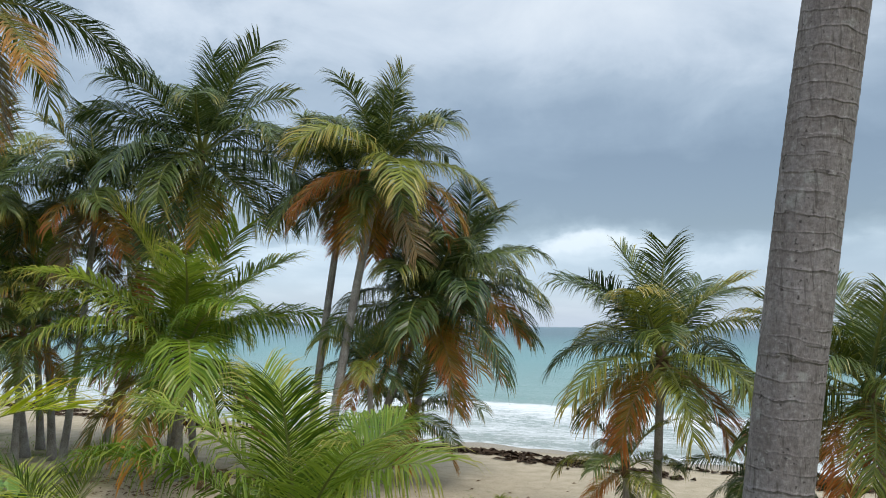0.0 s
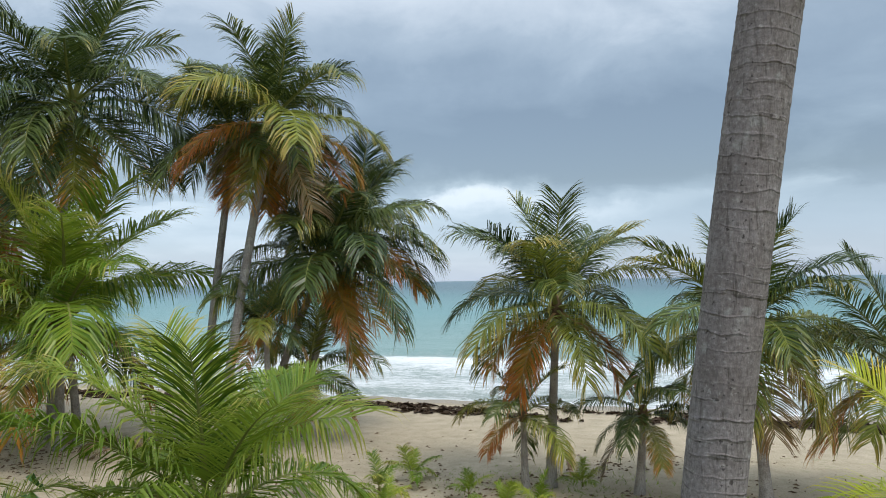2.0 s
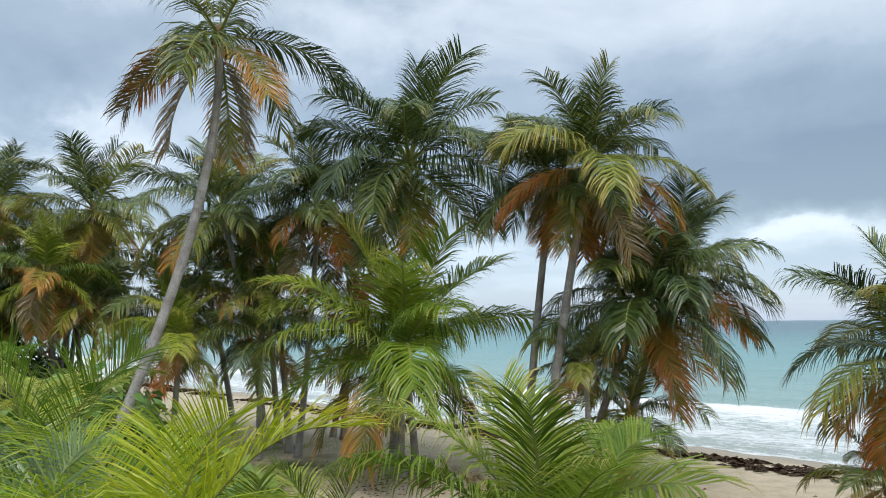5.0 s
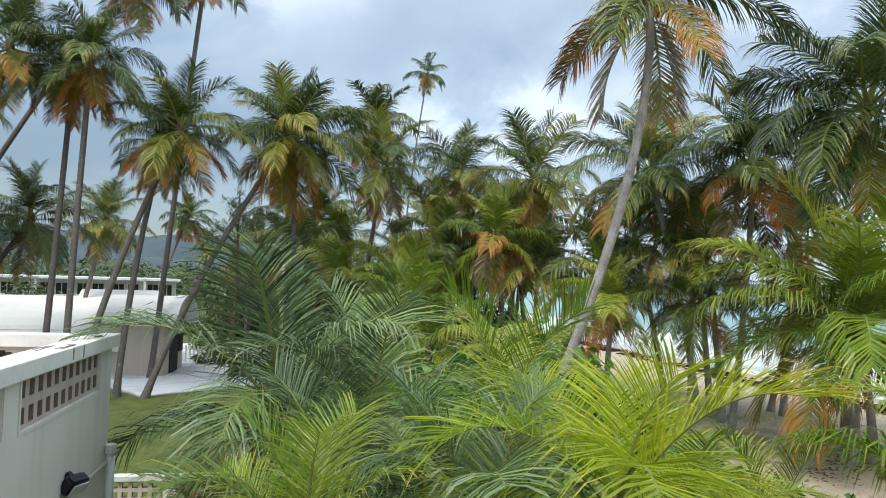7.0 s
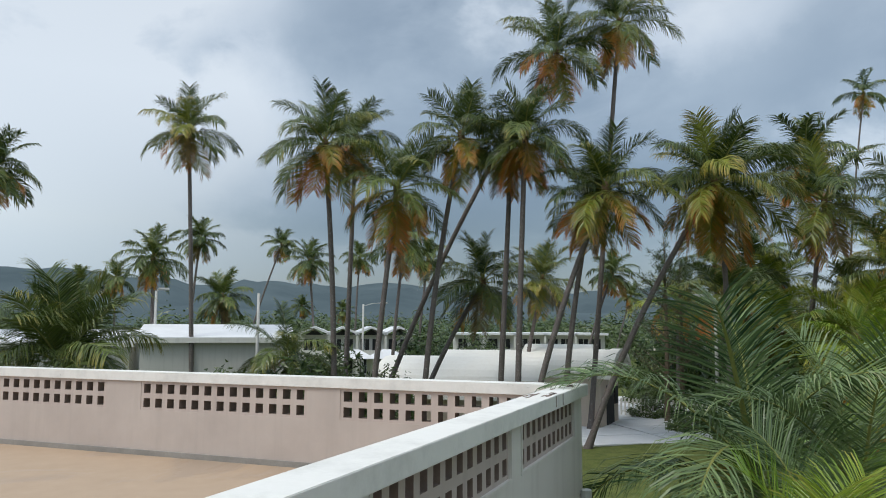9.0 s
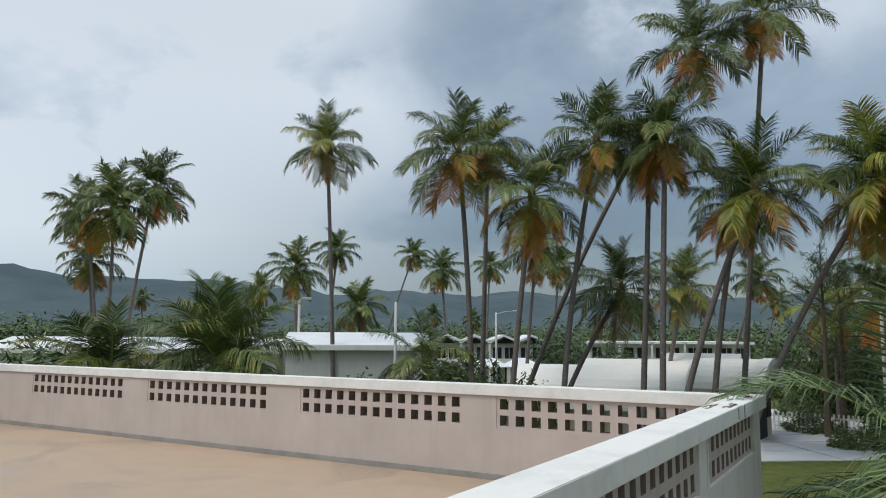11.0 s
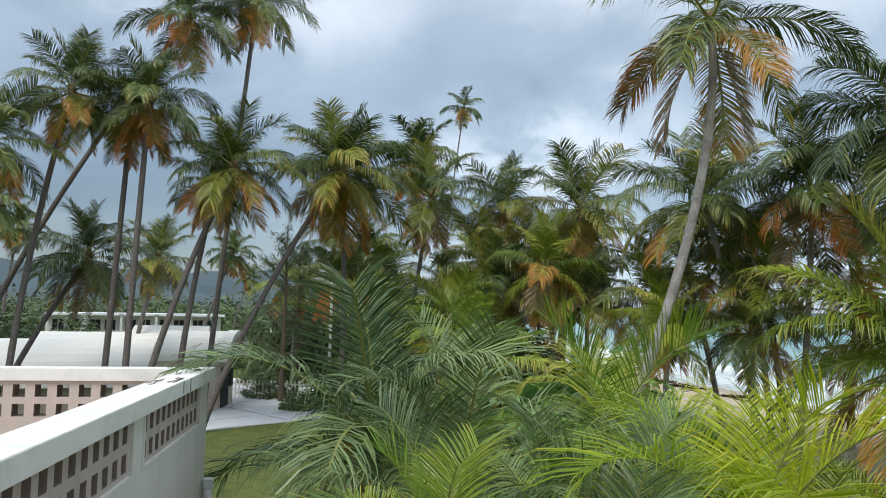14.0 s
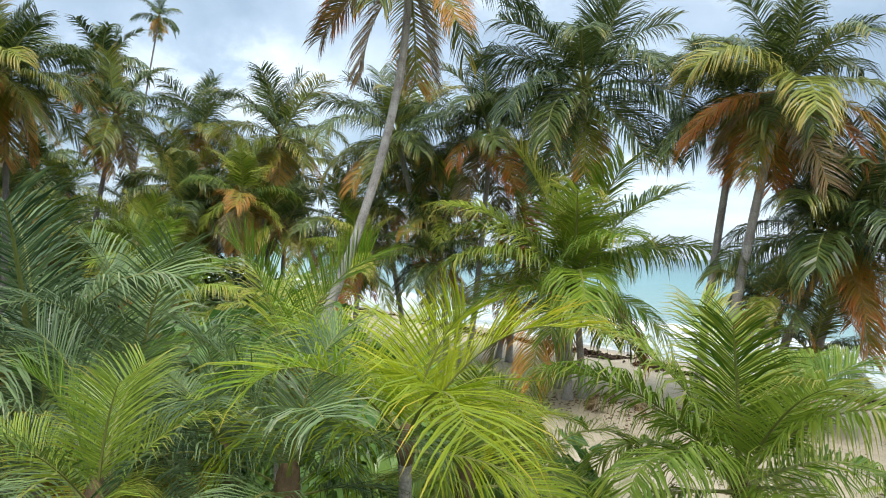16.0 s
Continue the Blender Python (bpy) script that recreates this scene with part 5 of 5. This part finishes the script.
for args in (
    (-8.6, 11.6, 2.4, 3.5, "broad", 1), (-6.6, 12.6, 1.6, 2.6, "broad", 2), (-11.2, 12.4, 2.2, 3.1, "broad", 3), (-3.2, 9.6, 1.3, 2.6, "broad", 4),
    (-4.6, 10.6, 1.5, 2.2, "broad", 5), (-3.6, 8.0, 0.9, 2.6, "broad", 6), (-6.2, 9.6, 1.6, 2.5, "broad", 7), (-13.5, 15.5, 2.4, 3.0, "broad", 8),
    (-10.5, 8.8, 2.0, 2.7, "broad", 9), (-12.8, 10.2, 1.9, 2.6, "broad", 10), (-13.0, 19.0, 2.2, 2.7, "broad", 13), (-16.0, 22.0, 2.2, 2.9, "broad", 14), (-10.4, 16.6, 1.8, 2.4, "broad", 15), (-19.0, 25.5, 2.4, 3.0, "broad", 16), (-6.3, 5.2, 1.4, 2.0, "broad", 11), (-4.6, 4.6, 1.2, 1.7, "broad", 12),
):
    bush(*args)
for args in (
    (-33, 1.5, 2.2, 3.3, "scrub", 21), (-35, 4.0, 2.0, 3.4, "scrub", 22), (-36, -1.2, 1.8, 3.0, "scrub", 23), (-39, 3.4, 2.4, 3.8, "scrub", 24), (-34, 6.2, 1.6, 2.8, "scrub", 25),
    (-24.5, -8.6, 2.4, 4.0, "scrub", 26), (-27, -12.0, 2.6, 4.2, "scrub", 27), (-20, -7.2, 1.6, 3.6, "scrub", 28), (-31, -14.5, 2.8, 4.1, "scrub", 29), (-23.0, -3.4, 1.8, 3.5, "scrub", 52), (-25.0, -5.8, 2.2, 3.9, "scrub", 53), (-41.5, 3.6, 2.0, 3.6, "scrub", 54),
    (-33.0, 20.6, 1.2, 0.9, "scrub", 30), (-29.5, 22.0, 2.2, 3.6, "scrub", 31), (-26, 20.5, 2.4, 4.0, "scrub", 32), (-23.5, 18.0, 2.0, 3.2, "scrub", 33), (-34, 25, 2.6, 5.2, "scrub", 34), (-30, 26.5, 2.4, 4.8, "scrub", 35),
    (-46, 25.5, 1.6, 1.5, "scrub", 44), (-49, 30, 3.4, 5.2, "scrub", 45), (-42, 31, 2.6, 3.6, "scrub", 46), (-38.5, 22.0, 1.6, 1.2, "scrub", 47), (-55, 36, 4.0, 6.0, "scrub", 48), (-60, 29, 3.0, 3.0, "scrub", 49), (-46, 38, 3.4, 5.6, "scrub", 50), (-60, 46, 4.2, 7.0, "scrub", 51),
    (-27, 31, 2.8, 4.4, "scrub", 36), (-19.5, 22.5, 2.2, 3.0, "scrub", 37), (-22, 25.5, 2.4, 3.2, "scrub", 38), (-16.5, 18.8, 2.0, 2.6, "scrub", 39), (-38, 34, 3.0, 5.0, "scrub", 40), (-64, 14, 3.0, 4.4, "scrub", 41), (-66, 20, 3.0, 4.0, "scrub", 42), (-62, 1, 3.2, 4.4, "scrub", 43),
):
    bush(*args, size=0.06, count=1900)


def far_woods():
    """The distant tree line across the flat land behind the houses."""
    rnd = random.Random(77)
    verts, faces, uvs = [], [], []
    for i in range(330):
        az = rnd.uniform(38, 128)
        d = rnd.uniform(105, 260)
        x, y = -math.sin(radians(az)) * d, math.cos(radians(az)) * d
        if x * 0.527 + y * 0.85 - 30.6 > -22:
            continue
        h, w = rnd.uniform(4.0, 7.5) * (0.8 + d / 500), rnd.uniform(4, 9)
        v, f, u = leaf_cloud(330, w, w, h, 0.38, i, False, 0.7)
        b0 = len(verts)
        verts += [(a + x, b + y, c) for a, b, c in v]
        faces += [tuple(q + b0 for q in fc) for fc in f]
        uvs += u
    ob = new("far_woods", mesh_of("far_woods", verts, faces, [WOOD_LEAF], uvs))
    tagged(ob, "dark green belt of trees across the flat land", "woods", kind="stuff")


far_woods()


def casuarina(x, y, h, seed):
    """A feathery grey-green she-oak: thin upswept limbs with drooping needle sprays."""
    rnd = random.Random(seed)
    ob = empty("casuarina", pose(x, y, -0.05), "feathery grey-green casuarina tree among palms", "tree")
    limbs = tube([(0, 0, 0), (0.1, 0.05, h * 0.5), (0.15, 0.0, h)], [0.16, 0.1, 0.02], 8)
    part("trunk", limbs, TWIG, ob)
    limbs = bmesh.new()
    verts, faces, uvs = [], [], []
    for i in range(46):
        z0 = h * rnd.uniform(0.22, 0.97)
        a, ln = rnd.uniform(0, 6.28), (h - z0) * 0.28 + 0.5
        tip = Vector((math.cos(a) * ln, math.sin(a) * ln, z0 + ln * 0.8))
        tube([(0.1, 0, z0), tuple(tip)], [0.03, 0.008], 4, limbs)
        for k in range(60):
            q = Vector((0.1, 0, z0)).lerp(tip, rnd.uniform(0.25, 1.05)) + Vector((rnd.gauss(0, 0.12), rnd.gauss(0, 0.12), rnd.gauss(0, 0.1)))
            d = Vector((rnd.gauss(0, 0.35) + math.cos(a) * 0.4, rnd.gauss(0, 0.35) + math.sin(a) * 0.4, rnd.uniform(-0.5, 0.6))).normalized() * rnd.uniform(0.2, 0.45)
            w = d.cross(Vector((rnd.uniform(-1, 1), rnd.uniform(-1, 1), 1))).normalized() * 0.018
            b0 = len(verts)
            verts += [tuple(q - w), tuple(q + w), tuple(q + d)]
            faces.append((b0, b0 + 1, b0 + 2))
            uvs += [(0.3, 0), (0.3, 0), (0.3, 0.6)]
    tagged(part("branch_spray", limbs, TWIG, ob), kind="stuff")
    put("needles", mesh_of("needles", verts, faces, [WOOD_LEAF], uvs), ob)


casuarina(-36.3, 21.4, 9.7, 3)
casuarina(-38.4, 23.6, 8.8, 4)


def grass_tufts():
    """Dry creeping grass on the upper beach."""
    rnd = random.Random(9)
    verts, faces, uvs = [], [], []
    for cx, cy, r, n in ((7.0, 17.0, 2.6, 500), (4.6, 18.4, 1.6, 200), (9.4, 14.6, 1.8, 200), (-12.5, 29.5, 3.5, 1500), (-8.5, 30.5, 2.5, 700), (-16.5, 31.0, 3.0, 900)):
        for i in range(n):
            x, y = cx + rnd.gauss(0, r * 0.5), cy + rnd.gauss(0, r * 0.4)
            p = Vector((x, y, 0))
            z = land_height(p.dot(SHORE_T), p.dot(SHORE_N) - 30.6)
            a, h = rnd.uniform(0, 6.28), rnd.uniform(0.03, 0.09)
            b0 = len(verts)
            verts += [(x, y, z - 0.01), (x + math.cos(a) * 0.025, y + math.sin(a) * 0.025, z - 0.01), (x + rnd.gauss(0, 0.08), y + rnd.gauss(0, 0.08), z + h)]
            faces.append((b0, b0 + 1, b0 + 2))
            uvs += [(0.2, 0), (0.2, 0), (0.6, 1)]
    tagged(new("beach_grass", mesh_of("beach_grass", verts, faces, [LEAF["fresh"]], uvs)), "thin tufts of yellow-green creeping grass on sand", "grass", kind="stuff")


grass_tufts()


# extra young growth filling the grove
for i, (x, y, z, r, lk, lf) in enumerate((
    (-22.0, 21.0, 3.6, 2.6, "lush", "fresh"), (-25.0, 23.0, 4.4, 2.8, "lush", "lush"), (-17.5, 17.5, 2.6, 2.4, "lush", "fresh"),
    (-29.5, 27.5, 5.0, 2.8, "rusty", "green"), (-33.0, 30.5, 6.0, 2.8, "rusty", "green"), (-21.5, 28.5, 5.6, 2.8, "rusty", "green"), (-26.5, 33.0, 6.4, 2.8, "rusty", "green"), (-35.0, 24.0, 6.5, 2.8, "rusty", "green"),
    (-15.6, 25.5, 4.2, 2.4, "lush", "lush"), (-13.0, 17.0, 2.6, 2.0, "lush", "lush"), (-30.0, 23.5, 4.6, 2.8, "lush", "lush"), (-27.0, 28.5, 6.2, 2.9, "rusty", "green"), (-38.0, 29.5, 6.8, 2.9, "lush", "lush"), (-43.0, 33.0, 7.8, 3.0, "rusty", "green"), (-31.0, 36.5, 7.6, 3.0, "lush", "lush"), (-45.0, 27.5, 6.4, 2.8, "lush", "lush"), (-40.0, 27.0, 8.6, 2.6, "rusty", "green"), (-34.5, 35.0, 8.5, 2.7, "rusty", "green"),
)):
    palm((x, y), (x + 0.2, y, z), r, lk, "mid", 17, 0.13, 0.3, -36, 300 + i, leaf=lf)


# ---- beach: seaweed line, seedlings, fallen fronds ----
def wrack_line():
    rnd = random.Random(5)
    verts, faces = [], []
    for i in range(8200):
        p = rnd.uniform(-70, 45)
        mid = -2.6 + 1.2 * noise.noise((p * 0.12, 5.5, 0)) + 0.5 * noise.noise((p * 0.6, 1.5, 0))
        s = mid + rnd.gauss(0, 0.55) * (1 + 0.8 * noise.noise((p * 0.25, 8.0, 0)))
        if noise.noise((p * 0.35, s * 0.6, 12.0)) < -0.1:
            continue
        c = Vector(shore_point(p, s, land_height(p, s) + 0.02))
        for k in range(2):
            a, r = rnd.uniform(0, 6.28), rnd.uniform(0.08, 0.28)
            b0 = len(verts)
            d, w = Vector((math.cos(a), math.sin(a), 0)), Vector((-math.sin(a), math.cos(a), 0))
            verts += [tuple(c - d * r), tuple(c - w * r * 0.4 + Vector((0, 0, 0.05))), tuple(c + d * r + Vector((0, 0, 0.02))), tuple(c + w * r * 0.4 + Vector((0, 0, rnd.uniform(0.03, 0.12))))]
            faces += [(b0, b0 + 1, b0 + 2), (b0, b0 + 2, b0 + 3)]
    ob = new("seaweed", mesh_of("seaweed", verts, faces, [WEED]))
    tagged(ob, "dark brown seaweed washed up along the tide line", "seaweed", kind="stuff")


wrack_line()


def beach_litter():
    """Bits of husk, bark and dry leaf scattered over the sand."""
    rnd = random.Random(15)
    verts, faces = [], []
    for cx, cy, rx, ry, n in ((5.0, 17.5, 8.0, 4.0, 1500), (-6.0, 24.0, 5.0, 3.5, 1100), (14.0, 12.0, 6.0, 4.0, 500)):
        for i in range(n):
            x, y = cx + rnd.gauss(0, rx * 0.5), cy + rnd.gauss(0, ry * 0.5)
            p = Vector((x, y, 0))
            s = p.dot(SHORE_N) - 30.6
            if s > -3 or noise.noise((x * 0.5, y * 0.5, 4.0)) < -0.15:
                continue
            z = land_height(p.dot(SHORE_T), s)
            a, r = rnd.uniform(0, 6.28), rnd.uniform(0.02, 0.10)
            d, w = Vector((math.cos(a), math.sin(a), 0)) * r, Vector((-math.sin(a), math.cos(a), 0)) * r * rnd.uniform(0.15, 0.5)
            c = Vector((x, y, z + 0.004))
            b0 = len(verts)
            verts += [tuple(c - d), tuple(c - w), tuple(c + d), tuple(c + w), tuple(c + Vector((0, 0, r * 0.4)))]
            faces += [(b0, b0 + 1, b0 + 4), (b0 + 1, b0 + 2, b0 + 4), (b0 + 2, b0 + 3, b0 + 4), (b0 + 3, b0, b0 + 4)]
    ob = new("beach_litter", mesh_of("beach_litter", verts, faces, [FIBRE]))
    tagged(ob, "brown bits of husk and dry leaf on sand", "debris", kind="stuff")


beach_litter()
for i, (x, y) in enumerate(((2.2, 17.4), (2.2, 16.3), (3.1, 18.4), (4.1, 16.6), (6.8, 16.7), (0.5, 18.2), (5.3, 15.3), (4.6, 15.4))):
    palm((x, y), (x, y, 0.12), random.Random(i).uniform(0.5, 0.8), "sapling", "far", 6, 0.03, 0.0, 25, 400 + i, "coconut seedling sprouting from the sand", "seedlings", leaf="fresh")


def frond_pile(x, y, seed):
    rnd = random.Random(seed)
    ob = empty("frond_pile", pose(x, y, 0.02), "heap of fallen brown palm fronds on sand", "debris")
    for i in range(9):
        put("frond", frond_mesh("mid", 6, i % 3, "dead", STEM_DRY), ob, m=Matrix.Translation((rnd.uniform(-0.7, 0.7), rnd.uniform(-0.6, 0.6), rnd.uniform(0.25, 0.55))) @ Matrix.Rotation(rnd.uniform(0, 6.28), 4, "Z") @ Matrix.Scale(rnd.uniform(0.8, 1.5), 4))
    return ob


frond_pile(-4.6, 23.2, 1)


# ---- garden wall behind the house ----
def garden_wall(a, b, h):
    d, ln = direction(a, b)
    y = Vector((-d.y, d.x, 0))
    ob = empty("garden_wall", frame_of(Vector((a[0], a[1], 0)), d, y), "pale green-white garden wall with pierced blocks", "wall")
    part("wall", box((0, 0, -0.1), (ln, 0.15, h - 0.5)), OFFWHITE, ob)
    part("coping", box((-0.05, -0.06, h - 0.1), (ln + 0.05, 0.21, h)), OFFWHITE, ob)
    n = int(ln / 2)
    for i in range(n + 1):
        part("pier", box((i * ln / n - 0.2, -0.02, h - 0.5), (i * ln / n + 0.2, 0.17, h - 0.1)), OFFWHITE, ob)
        if i < n:
            me = block_mesh(0.2, 0.2, 0.12, 0.12, 0.12)
            k = int((ln / n - 0.4) / 0.2)
            for row in range(2):
                for q in range(k):
                    put("block", me, ob, m=Matrix.Translation((i * ln / n + 0.3 + q * 0.2, 0.015, h - 0.4 + row * 0.2)))
    return ob


garden_wall((-16.5, 6.0), (-12.5, 11.5), 0.72)


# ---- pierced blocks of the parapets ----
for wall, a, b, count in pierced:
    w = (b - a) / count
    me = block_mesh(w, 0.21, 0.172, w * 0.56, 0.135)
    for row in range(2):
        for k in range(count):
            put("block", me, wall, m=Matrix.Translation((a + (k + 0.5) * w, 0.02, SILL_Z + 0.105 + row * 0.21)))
